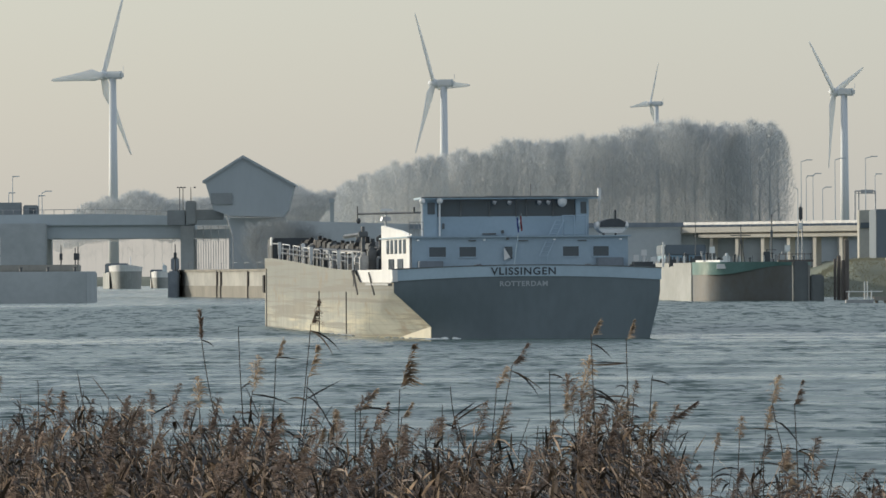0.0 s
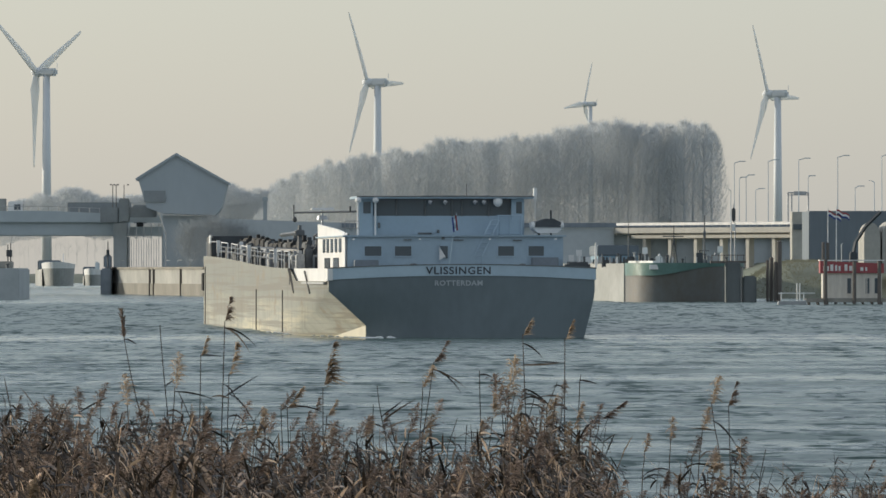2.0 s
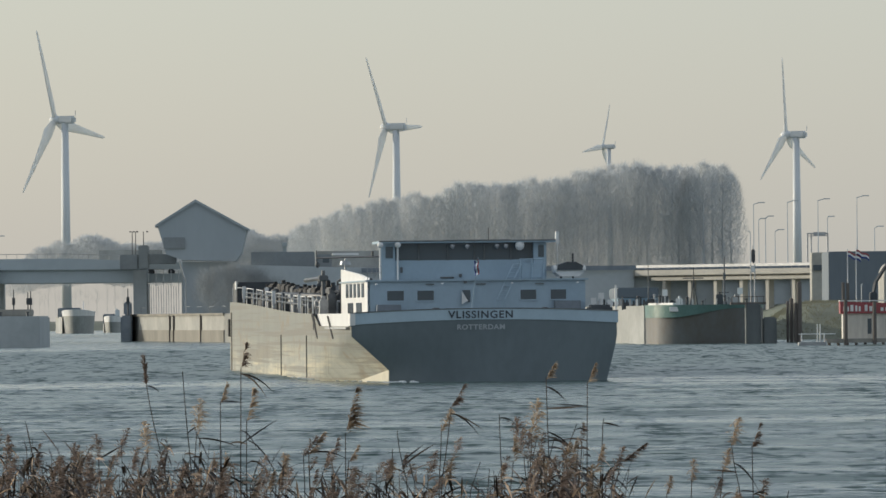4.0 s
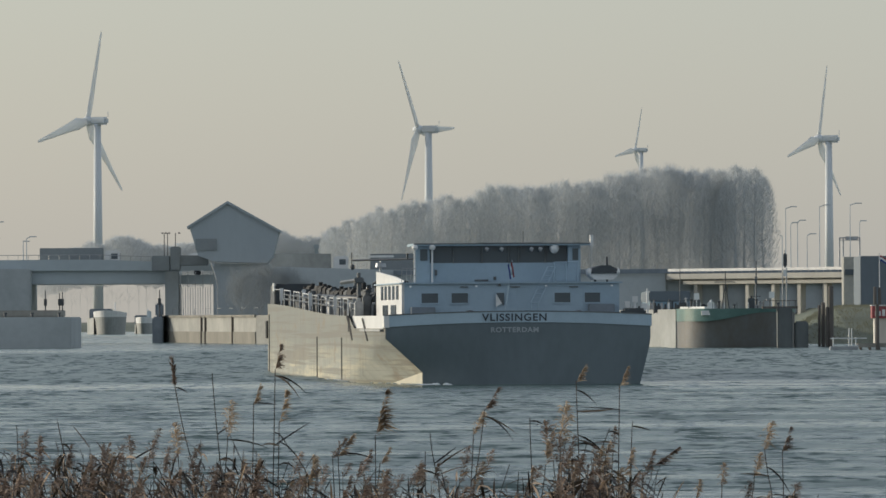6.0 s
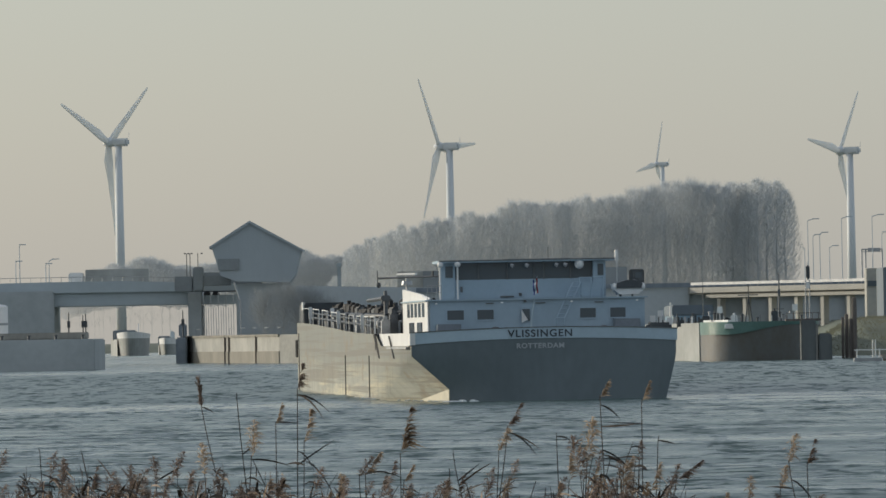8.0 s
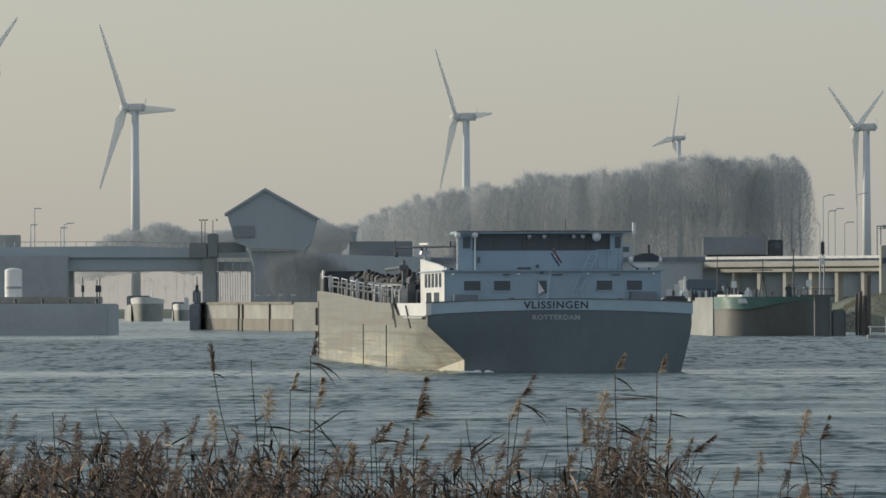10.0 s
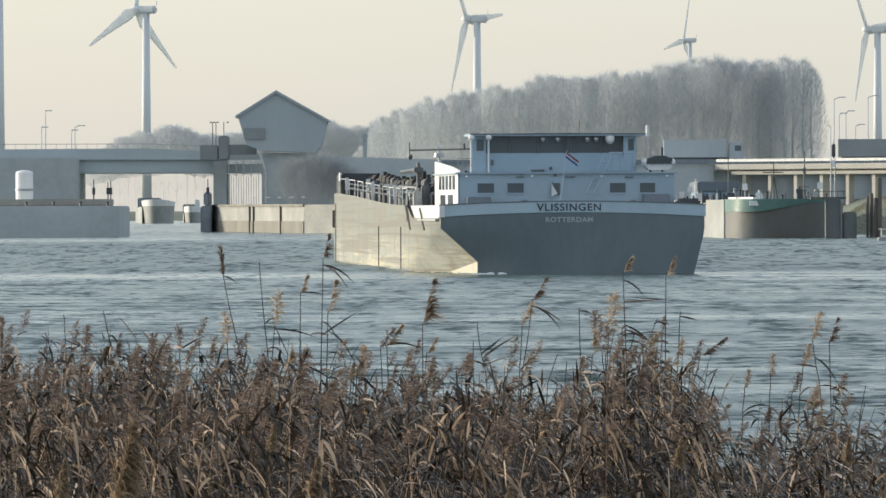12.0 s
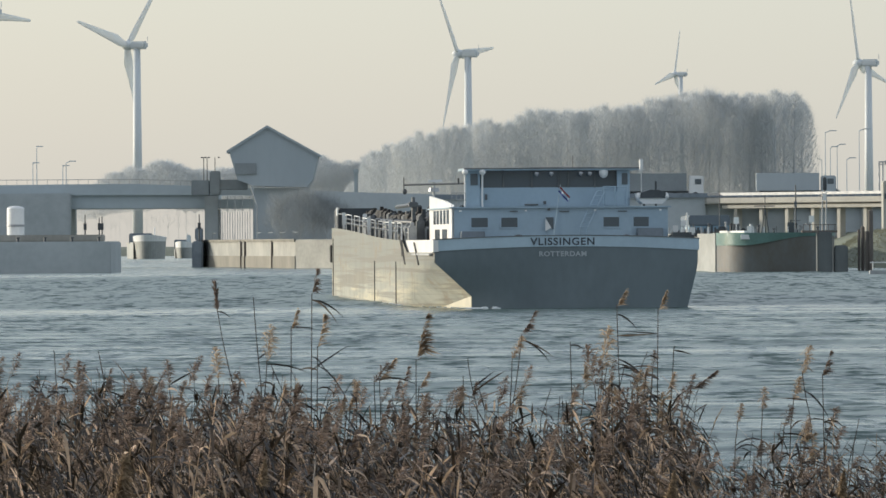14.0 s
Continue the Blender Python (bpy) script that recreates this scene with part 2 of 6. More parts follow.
# ================= building helpers =================
def mesh_of(name, bm, material, smooth=False):
    me = bpy.data.meshes.new(name)
    bmesh.ops.recalc_face_normals(bm, faces=bm.faces)
    bm.to_mesh(me)
    bm.free()
    if smooth:
        for p in me.polygons:
            p.use_smooth = True
    for m in (material if isinstance(material, (list, tuple)) else [material]):
        me.materials.append(m)
    return me


def part(name, bm, material, parent, label="", smooth=False):
    ob = new(name, mesh_of(name, bm, material, smooth))
    ob.parent = parent
    return tagged(ob, label)


def thing(name, label, category, group="", kind="", at=None):
    ob = new(name)
    ob.empty_display_size = 0.5
    if at is not None:
        ob.matrix_basis = at
    return tagged(ob, label, category, group, kind)


def solid(name, bm, material, label, category, group="", kind="", at=None, smooth=False):
    ob = new(name, mesh_of(name, bm, material, smooth))
    if at is not None:
        ob.matrix_basis = at
    return tagged(ob, label, category, group, kind)


def B():
    return bmesh.new()


def box(bm, x0, x1, y0, y1, z0, z1, bevel=0.0):
    r = bmesh.ops.create_cube(bm, size=1, matrix=Matrix.Translation(((x0 + x1) / 2, (y0 + y1) / 2, (z0 + z1) / 2)) @ Matrix.Diagonal((x1 - x0, y1 - y0, z1 - z0, 1)))
    if bevel:
        es = {e for v in r["verts"] for e in v.link_edges}
        bmesh.ops.bevel(bm, geom=list(es), offset=bevel, segments=2, affect="EDGES")
    return bm


def rod(bm, a, b, r0, r1=None, n=8, caps=True):
    """A round bar from a to b."""
    a, b = Vector(a), Vector(b)
    d = b - a
    m = Matrix.Translation((a + b) / 2) @ d.to_track_quat("Z", "Y").to_matrix().to_4x4()
    bmesh.ops.create_cone(bm, cap_ends=caps, segments=n, radius1=r0, radius2=r0 if r1 is None else r1, depth=d.length, matrix=m)
    return bm


def bar(bm, a, b, w):
    """A square bar from a to b."""
    return rod(bm, a, b, w * 0.7, None, 4)


def slab(bm, outline, y0, y1):
    """An outline of (x, z) points drawn out from y0 to y1."""
    va = [bm.verts.new((x, y0, z)) for x, z in outline]
    vb = [bm.verts.new((x, y1, z)) for x, z in outline]
    n = len(outline)
    bm.faces.new(va), bm.faces.new(vb[::-1])
    for i in range(n):
        bm.faces.new((va[i], vb[i], vb[(i + 1) % n], va[(i + 1) % n]))
    return bm


def slab_z(bm, outline, z0, z1):
    """An outline of (x, y) points drawn up from z0 to z1."""
    va = [bm.verts.new((x, y, z0)) for x, y in outline]
    vb = [bm.verts.new((x, y, z1)) for x, y in outline]
    n = len(outline)
    bm.faces.new(va), bm.faces.new(vb[::-1])
    for i in range(n):
        bm.faces.new((va[i], vb[i], vb[(i + 1) % n], va[(i + 1) % n]))
    return bm


def ball(bm, c, rx, ry=None, rz=None, u=12, v=8):
    ry, rz = ry or rx, rz or rx
    bmesh.ops.create_uvsphere(bm, u_segments=u, v_segments=v, radius=1, matrix=Matrix.Translation(c) @ Matrix.Diagonal((rx, ry, rz, 1)))
    return bm


def mesh_from(name, verts, faces, material):
    me = bpy.data.meshes.new(name)
    me.from_pydata(verts, [], faces)
    for m in (material if isinstance(material, (list, tuple)) else [material]):
        me.materials.append(m)
    me.update()
    return me


# ================= ground and water =================
def smooth(a, b, v):
    t = min(1, max(0, (v - a) / (b - a)))
    return t * t * (3 - 2 * t)


def ground_z(x, y):
    near = 1.7 - 1.5 * smooth(10, 66, y) - 3.7 * smooth(92, 102, y)
    far = 5.4 * smooth(1190, 1262, y)
    canal = smooth(-28, -36, x + 0.0 * y) * (1 - smooth(2300, 2380, y)) * smooth(-230, -222, x)
    east = 8.0 * smooth(958, 1040, y) * smooth(34, 50, x - (y - 950) * 0.02)
    z = near + max(far * (1 - canal), east * (1 - canal))
    return min(z, 5.0) if y > 200 else z


def build_ground():
    ys = [-120, -60, -20, 0, 10, 20, 30, 40, 50, 60, 66, 72, 80, 88, 92, 94, 96, 98, 100, 102, 110, 150, 300, 500, 700, 850, 940, 958, 975, 990, 1005, 1020, 1034, 1040, 1090, 1150, 1190, 1208, 1226, 1244, 1262, 1300, 1400, 1600, 1900, 2300, 2340, 2380, 2700, 3300, 4000, 4900]
    xs = [-900, -500, -300, -230, -222, -150, -100, -70, -50, -44, -40, -36, -32, -28, -20, -12, -6, -3, 0, 3, 6, 12, 20, 28, 34, 38, 42, 46, 50, 56, 62, 70, 80, 100, 150, 250, 400, 900]
    verts = [(x, y, ground_z(x, y)) for y in ys for x in xs]
    w = len(xs)
    faces = [(j * w + i, j * w + i + 1, (j + 1) * w + i + 1, (j + 1) * w + i) for j in range(len(ys) - 1) for i in range(w - 1)]
    ob = new("ground", mesh_from("ground", verts, faces, M_grass))
    return tagged(ob, "grassy canal banks and flat land to the horizon", "ground", kind="structure")


build_ground()

def build_water():
    """One sheet: wind waves as real relief in front, flatter and coarser with distance, calm streaks between ruffled ones."""
    rng = np.random.default_rng(7)
    ys = np.concatenate([np.arange(84, 160, 0.17), np.arange(160, 300, 0.40), np.arange(300, 470, 0.85), np.arange(470, 1240, 2.4), np.arange(1240, 2500, 60)])
    inner = np.linspace(-0.082, 0.082, 151)
    y = ys[:, None]
    x = np.concatenate([-(0.082 * y + np.array([600.0, 100.0, 20.0])), inner * y, 0.082 * y + np.array([20.0, 100.0, 600.0])], axis=1)
    y = np.broadcast_to(y, x.shape)
    z = np.zeros_like(x)
    for k in range(60):
        wl_ = 0.40 * (4.0 ** rng.random())
        an = rng.normal(radians(-84), 0.24)
        kx, ky = math.cos(an) * 6.283 / wl_, math.sin(an) * 6.283 / wl_
        z += 0.0030 * wl_ ** 0.9 * np.sin(kx * x + ky * y + rng.uniform(0, 6.283))
    far = rng.normal(0, 1, z.shape)
    for step in (1, 2, 1):
        far = (far + np.roll(far, step, axis=1) + np.roll(far, -step, axis=1)) / 1.9
    streak = np.zeros_like(x)
    for k in range(16):
        wx, wy = 30 * 4 ** rng.random(), 9 * 4 ** rng.random()
        streak += np.sin(6.283 * (x / wx * rng.choice((-1, 1)) * 0.7 + y / wy) + rng.uniform(0, 6.283))
    streak = 1 / (1 + np.exp(-1.3 * (streak / 2.83) - 0.9))
    z += far * np.interp(y, [120, 330, 470, 471, 1000, 1240], [0.003, 0.008, 0.015, 0.02, 0.02, 0.0])
    # a broad smooth band where the barge has passed, the wind's chop behind it, the sheltered water at the lock mouth
    band = 1 / (1 + np.exp((y - 436 - 0.12 * x) / 3.0)) / (1 + np.exp(-(y - 398 + 0.2 * x) / 6.0))
    slick = (0.95 - 0.45 / (1 + np.exp(-(x + 2) / 3.0))) * band + 0.5 * np.exp(-(((y - 262 + 0.1 * x) / 6) ** 2)) + 0.9 / (1 + np.exp(-(y - 925 - 1.5 * x) / 12.0)) * (x < 12)
    chop = 1 / (1 + np.exp(-(y - 440 - 0.12 * x) / 4.0)) / (1 + np.exp((y - 890 - 1.5 * x) / 15.0))
    calm = np.clip(slick + 0.75 * (1 - streak) * (1 - chop), 0, 0.95)   # lulls lie between the gusts
    z *= 1.3 - calm
    z[:, :3] = 0
    z[:, -3:] = 0
    h, w = x.shape
    verts = np.stack([x, y, z], axis=2).reshape(-1, 3).tolist()
    i = (np.arange(h - 1)[:, None] * w + np.arange(w - 1)).reshape(-1)
    faces = np.stack([i, i + 1, i + w + 1, i + w], axis=1).tolist()
    me = mesh_from("water", verts, faces, M_water)
    me.polygons.foreach_set("use_smooth", [True] * len(me.polygons))
    me.attributes.new("calm", "FLOAT", "POINT").data.foreach_set("value", calm.reshape(-1))
    ob = new("water", me)
    return tagged(ob, "wind-rippled blue-grey canal water with calm streaks", "water", kind="structure")


water = build_water()


# ================= the moving tank barge =================
# In its own space: x to starboard, y forward from the transom, z up from the waterline.
def stern_y(x):
    return 0.9 * (x / 6.85) ** 2 - 0.9


def top_z(y):
    return 3.44 + 0.80 * smooth(24, 110, y)


def build_barge():
    ship = thing("tank_barge", "grey and dark-blue inland tank barge under way with white wheelhouse", "tank barge")
    # --- hull sides: lofted sections from transom to bow
    bm = B()
    stations = [0, 2, 5, 9, 13, 17, 21, 25, 40, 55, 70, 85, 100, 108, 112, 116, 119, 121, 122]
    rings = []
    for y in stations:
        t = min(1, y / 25)
        bow = smooth(108, 124, y) ** 1.2
        k = 1 - 0.75 * bow
        xp = -(6.55 + 0.30 * t) * k
        xs_ = (6.54 + 0.30 * t) * k
        zt = top_z(y) if y >= 25 else 2.80
        zk = 2.3 * (1 - t) - 0.8 * t
        mp = (-(4.7 + 2.15 * t) * k, 0.6 * (1 - t) - 0.95 * t)
        ms = ((6.05 + 0.8 * t) * k, 0.6 * (1 - t) - 0.95 * t)
        rings.append([bm.verts.new(v) for v in ((xp, y, zt), (xp, y, zk), (mp[0], y, mp[1]), (mp[0], y, -1.2), (ms[0], y, -1.2), (ms[0], y, ms[1]), (xs_, y, zk), (xs_, y, zt))])
    for a, b in zip(rings, rings[1:]):
        for i in range(7):
            bm.faces.new((a[i], a[i + 1], b[i + 1], b[i]))
    bm.faces.new(rings[-1])
    part("hull", bm, M_plates, ship, "worn pale grey hull plating with rust streaks", smooth=True)
    bm = B()
    q = [bm.verts.new(v) for v in ((-4.74, 0, 0.62), (-4.74, 0, -0.6), (-5.95, 14, -0.6), (-5.95, 14, 0.0), (-4.5, 0, 0.62), (-4.5, 0, -0.6), (-5.7, 14, -0.6), (-5.7, 14, 0.0))]
    for f in ((0, 1, 2, 3), (7, 6, 5, 4), (0, 4, 5, 1), (1, 5, 6, 2), (2, 6, 7, 3), (3, 7, 4, 0)):
        bm.faces.new([q[i] for i in f])
    part("skeg", bm, M_skeg, ship, "pale cream skeg plate at the stern")
    # --- transom
    bm = B()
    cols = []
    N = 28
    for i in range(N + 1):
        u = -1 + 2 * i / N
        col = []
        for z, xl, xr in ((-1.2, 4.7, 6.05), (0.0, 4.7, 6.05), (0.6, 4.7, 6.2), (1.2, 5.34, 6.35), (1.8, 5.98, 6.5), (2.3, 6.53, 6.58), (2.72, 6.55, 6.58), (3.12, 6.55, 6.58)):
            x = u * (xl if u < 0 else xr)
            zz = z - (0.20 * u * u if z > 2.9 else 0)
            col.append(bm.verts.new((x, stern_y(u * 6.85) - 0.02, zz)))
        cols.append(col)
    for a, b in zip(cols, cols[1:]):
        for i in range(7):
            bm.faces.new((a[i], b[i], b[i + 1], a[i + 1]))
    part("transom", bm, M_black, ship, "dark blue-black rounded stern plating", smooth=True)
    # --- bulwark band round the stern
    bm = B()
    cols = []
    path = [(u * (6.62 if u < 0 else 6.64), stern_y(u * 6.85)) for u in [-1 + 2 * i / 30 for i in range(31)]] + [(6.64, y) for y in (0.6, 3, 8, 15, 22)]
    for i, (x, y) in enumerate(path):
        u = min(1, abs(x) / 6.62)
        if y > 0.3:
            u = 1
        zb, zt = 3.08 - 0.22 * u * u, 3.60 - 0.18 * u * u
        s = 1 - 0.10 / 6.6
        cols.append([bm.verts.new(v) for v in ((x, y - 0.06, zb), (x, y - 0.06, zt), (x * s, y + 0.06, zt), (x * s, y + 0.06, zb))])
    for a, b in zip(cols, cols[1:]):
        for i in range(4):
            bm.faces.new((a[i], b[i], b[(i + 1) % 4], a[(i + 1) % 4]))
    part("bulwark", bm, M_band, ship, "white stern bulwark tinted shade blue")
    bm = B()
    caps = []
    for x, y in path:
        u = 1 if y > 0.3 else min(1, abs(x) / 6.62)
        z, s = 3.602 - 0.18 * u * u, 1 - 0.14 / 6.6
        caps.append([bm.verts.new(v) for v in ((x * 1.003, y - 0.085, z), (x * 1.003, y - 0.085, z + 0.05), (x * s, y + 0.08, z + 0.05), (x * s, y + 0.08, z))])
    for a, b in zip(caps, caps[1:]):
        for i in range(4):
            bm.faces.new((a[i], b[i], b[(i + 1) % 4], a[(i + 1) % 4]))
    part("cap_rail", bm, M_gear, ship, "dark cap rail along the bulwark")
    # sunlit stretch of the same bulwark, left white instead of shade blue
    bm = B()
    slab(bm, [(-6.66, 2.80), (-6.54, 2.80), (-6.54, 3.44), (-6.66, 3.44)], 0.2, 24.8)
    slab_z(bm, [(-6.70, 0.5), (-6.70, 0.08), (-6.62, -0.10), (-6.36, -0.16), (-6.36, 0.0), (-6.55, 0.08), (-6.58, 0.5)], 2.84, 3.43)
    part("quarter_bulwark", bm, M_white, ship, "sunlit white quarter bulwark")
    bm = B()
    box(bm, -6.4, 6.4, 0.35, 26, 2.55, 2.68)
    box(bm, -6.7, 6.7, 26, 110, 3.1, 3.3)
    part("deck", bm, M_pipe, ship)
    # --- lettering on the stern
    for word, size, z, m in (("VLISSINGEN", 0.50, 3.16, M_letter), ("ROTTERDAM", 0.34, 2.60, M_letter_pale)):
        cu = bpy.data.curves.new(word, "FONT")
        cu.body, cu.size, cu.align_x, cu.extrude = word, size, "CENTER", 0.006
        cu.space_character, cu.offset = 1.14, 0.010
        tmp = bpy.data.objects.new("tmp", cu)
        me = bpy.data.meshes.new_from_object(tmp)
        bpy.data.objects.remove(tmp)
        for v in me.vertices:
            x, zz, o = v.co
            v.co = (x * 1.08 - 0.22, stern_y(x) - (0.07 if z > 2.9 else 0.035) - o, z + zz)
        me.materials.append(m)
        ob = new("lettering", me)
        ob.parent = ship
        tagged(ob, "ship's name and home port painted on the stern")
    # --- deckhouse
    zd = 2.68
    bm = B()
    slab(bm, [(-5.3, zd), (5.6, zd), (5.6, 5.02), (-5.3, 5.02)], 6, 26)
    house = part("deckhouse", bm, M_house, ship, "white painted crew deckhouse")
    # sunlit side of the deckhouse, left white where the other faces are tinted
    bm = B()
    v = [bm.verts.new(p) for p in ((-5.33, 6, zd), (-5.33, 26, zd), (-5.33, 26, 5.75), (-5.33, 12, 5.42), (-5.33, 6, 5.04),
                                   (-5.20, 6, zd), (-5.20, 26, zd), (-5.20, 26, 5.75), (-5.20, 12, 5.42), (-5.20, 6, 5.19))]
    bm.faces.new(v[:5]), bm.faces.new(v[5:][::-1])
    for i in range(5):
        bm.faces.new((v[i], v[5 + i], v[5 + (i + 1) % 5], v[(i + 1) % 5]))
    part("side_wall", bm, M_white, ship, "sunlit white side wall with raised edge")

    def window(x0, x1, z0, z1, y, parent, curtain=False):
        bm = B()
        for a in ((x0 - 0.06, x1 + 0.06, z1, z1 + 0.06), (x0 - 0.06, x1 + 0.06, z0 - 0.06, z0), (x0 - 0.06, x0, z0, z1), (x1, x1 + 0.06, z0, z1)):
            box(bm, a[0], a[1], y - 0.05, y + 0.01, a[2], a[3])
        fr = part("window_frame", bm, M_house, parent)
        bm = B()
        box(bm, x0, x1, y - 0.02, y + 0.008, z0, z1)
        part("pane", bm, M_glass, fr, "dark tinted glass")
        return fr

    for x0, x1 in ((-4.45, -3.62), (-2.94, -2.12), (2.23, 3.02), (3.75, 4.52)):
        window(x0 + 0.11, x1 + 0.11, 4.06, 4.54, 6.0, house)
    bm = B()
    box(bm, -4.9, -3.7, 5.2, 5.98, zd, 3.86, 0.03)
    part("locker", bm, M_locker, ship, "blue-grey deck locker")
    bm = B()
    box(bm, 4.0, 5.3, 5.2, 5.98, zd, 3.98, 0.03)
    part("locker", bm, M_locker, ship, "blue-grey deck locker")
    for y in (8.4, 11.4, 14.4, 17.4, 20.2):
        bm = B()
        box(bm, -5.37, -5.30, y, y + 1.5, 4.25, 4.95)
        part("side_window", bm, M_glass, ship, "dark cabin window")
    for y in (10.2, 16.6):
        bm = B()
        box(bm, -5.38, -5.30, y, y + 3.6, zd + 0.1, 3.98)
        part("side_opening", bm, M_glass, ship, "dark doorway in the side wall")
    bm = B()
    box(bm, -0.55, 0.05, 5.9, 5.99, zd, 4.62)
    door = part("door", bm, M_house, ship)
    bm = B()
    slab(bm, [(-0.60, 4.55), (-0.20, 4.55), (-0.20, 3.95), (-0.28, 3.95)], 5.8, 5.88)
    part("door_pane", bm, M_glass, door)
    # white triangular panel on the door
    bm = B()
    slab(bm, [(-0.62, 4.5), (-0.31, 4.02), (-0.62, 3.86)], 5.76, 5.80)
    part("door_white_panel", bm, M_white, door)
    bm = B()
    for z in (5.02, ):
        box(bm, -5.45, 5.75, 5.85, 26, 5.02, 5.09)
    part("deckhouse_roof", bm, M_house, ship)
    # --- wheelhouse
    bm = B()
    box(bm, -3.75, 3.4, 9.0, 13.0, 5.09, 6.08, 0.03)
    wh = part("wheelhouse", bm, M_house, ship, "low white wheelhouse with a wide band of dark windows")
    bm = B()
    box(bm, -3.72, 3.3, 9.05, 13.0, 6.08, 6.92)
    part("window_band", bm, M_glass, wh, "dark wheelhouse glazing")
    for x in (-3.78, -2.55, -1.1, 0.25, 0.75, 2.1, 3.2):
        bm = B()
        box(bm, x, x + 0.07, 8.98, 9.06, 6.06, 6.94)
        part("mullion", bm, M_gear, wh)
    bm = B()
    box(bm, -4.55, 4.35, 8.3, 13.6, 6.94, 7.06, 0.02)
    part("roof", bm, M_house, wh)
    bm = B()
    box(bm, -4.56, 4.36, 8.27, 8.33, 7.01, 7.07)
    part("roof_edge", bm, M_gear, wh)
    for x0, x1 in ((-4.45, -3.72), (3.25, 3.9)):   # wing houses with their own window
        bm = B()
        box(bm, x0, x1, 8.7, 9.6, 5.09, 6.93, 0.02)
        wg = part("wing", bm, M_house, wh)
        bm = B()
        box(bm, x0 + 0.24, x1 - 0.12, 8.66, 8.71, 6.2, 6.78)
        part("wing_window", bm, M_glass, wg)
    for x in (-4.5, -3.62):
        bm = B()
        rod(bm, (x, 8.45, 5.09), (x, 8.45, 6.9), 0.05)
        part("roof_post", bm, M_white, wh)
        bm = B()
        ball(bm, (x, 8.3, 6.86), 0.16, 0.2, 0.14)
        part("deck_lamp", bm, M_white, wh, "white floodlight")
    for x in (-0.95, -0.2, 1.3, 1.75):
        bm = B()
        rod(bm, (x, 8.2, 6.80), (x + 0.14, 8.15, 6.72), 0.08, 0.11)
        part("floodlight", bm, M_steel, wh)
    bm = B()
    ball(bm, (2.55, 8.5, 6.80), 0.24, 0.24, 0.27)
    part("radar_dome", bm, M_white, wh, "white satellite dome")
    bm = B()
    box(bm, -1.2, 2.2, 9.5, 11, 7.06, 7.10)
    part("roof_hatch", bm, M_gear, wh)
    bm = B()
    rod(bm, (4.75, 12, 6.9), (4.75, 12, 7.5), 0.09), rod(bm, (4.75, 12, 5.09), (4.75, 12, 6.9), 0.03), bar(bm, (4.3, 12, 6.98), (4.95, 12, 6.98), 0.04)
    part("antenna", bm, M_white, wh)
    bm = B()
    rod(bm, (1.1, 10, 7.06), (1.1, 10, 7.7), 0.02)
    part("whip_antenna", bm, M_pipe, wh)
    # --- ladder, liferaft, exhausts, dinghy on the deckhouse roof
    bm = B()
    for x in (2.15, 2.55):
        bar(bm, (x - 1.05, 5.45, 4.05), (x - 0.1, 6.6, 5.85), 0.035)
    for i in range(9):
        f = i / 8
        bar(bm, (1.1 + 0.95 * f, 5.45 + 1.15 * f, 4.05 + 1.8 * f), (1.5 + 0.95 * f, 5.45 + 1.15 * f, 4.05 + 1.8 * f), 0.025)
    for x in (1.12, 1.48):
        bar(bm, (x, 5.45, 2.68), (x, 5.45, 4.07), 0.035)
    part("ladder", bm, M_house, ship)
    bm = B()
    box(bm, 2.45, 3.55, 7.0, 7.8, 5.09, 5.85, 0.06)
    for x in (2.4, 3.0, 3.6):
        rod(bm, (x, 6.9, 5.09), (x, 6.9, 6.1), 0.03)
    bar(bm, (2.4, 6.9, 6.08), (3.6, 6.9, 6.08), 0.04)
    part("vent_house", bm, M_house, ship)
    bm = B()
    slab(bm, [(4.15, 5.75), (4.22, 5.4), (4.45, 5.2), (5.4, 5.2), (5.62, 5.4), (5.68, 5.75)], 7, 9)
    boat = part("dinghy", bm, M_white, ship, "small white dinghy under a dark cover")
    bm = B()
    slab(bm, [(4.28, 5.50), (5.58, 5.50), (5.60, 5.74), (5.25, 5.90), (4.8, 5.92), (4.32, 5.76)], 6.9, 9.05)
    ball(bm, (5.2, 7.4, 5.84), 0.18, 0.3, 0.10)
    part("cover", bm, M_pipe, boat, "black boat cover")
    for x in (4.2, 5.62):
        bm = B()
        ball(bm, (x, 7.2, 5.58), 0.14, 0.35, 0.2)
        part("end_cap", bm, M_white, boat)
    bm = B()
    rod(bm, (5.1, 7.2, 5.09), (5.1, 7.2, 6.35), 0.05), rod(bm, (4.5, 7.2, 5.09), (4.5, 7.2, 5.25), 0.06)
    part("davit", bm, M_pipe, boat)
    # --- thin railings and small fittings of the deckhouse
    for x0, x1, y in ((-5.3, -4.6, 6.3),):
        n = 4
        for k in range(n):
            bm = B()
            x = x0 + (x1 - x0) * k / (n - 1)
            rod(bm, (x, y, 5.09), (x, y, 5.80), 0.02, None, 6)
            part("roof_rail_post", bm, M_steel, ship)
        for z in (5.45, 5.80):
            bm = B()
            rod(bm, (x0, y, z), (x1, y, z), 0.018, None, 6)
            part("roof_rail", bm, M_steel, ship)
    for x, z, w, h in ((-0.42, 5.3, 0.14, 0.16), (-0.42, 4.95, 0.14, 0.12), (0.35, 4.85, 0.5, 0.05), (-3.4, 5.6, 0.12, 0.28), (-2.2, 4.86, 0.4, 0.05), (3.3, 4.84, 0.45, 0.05), (-1.1, 5.2, 0.7, 0.08)):
        bm = B()
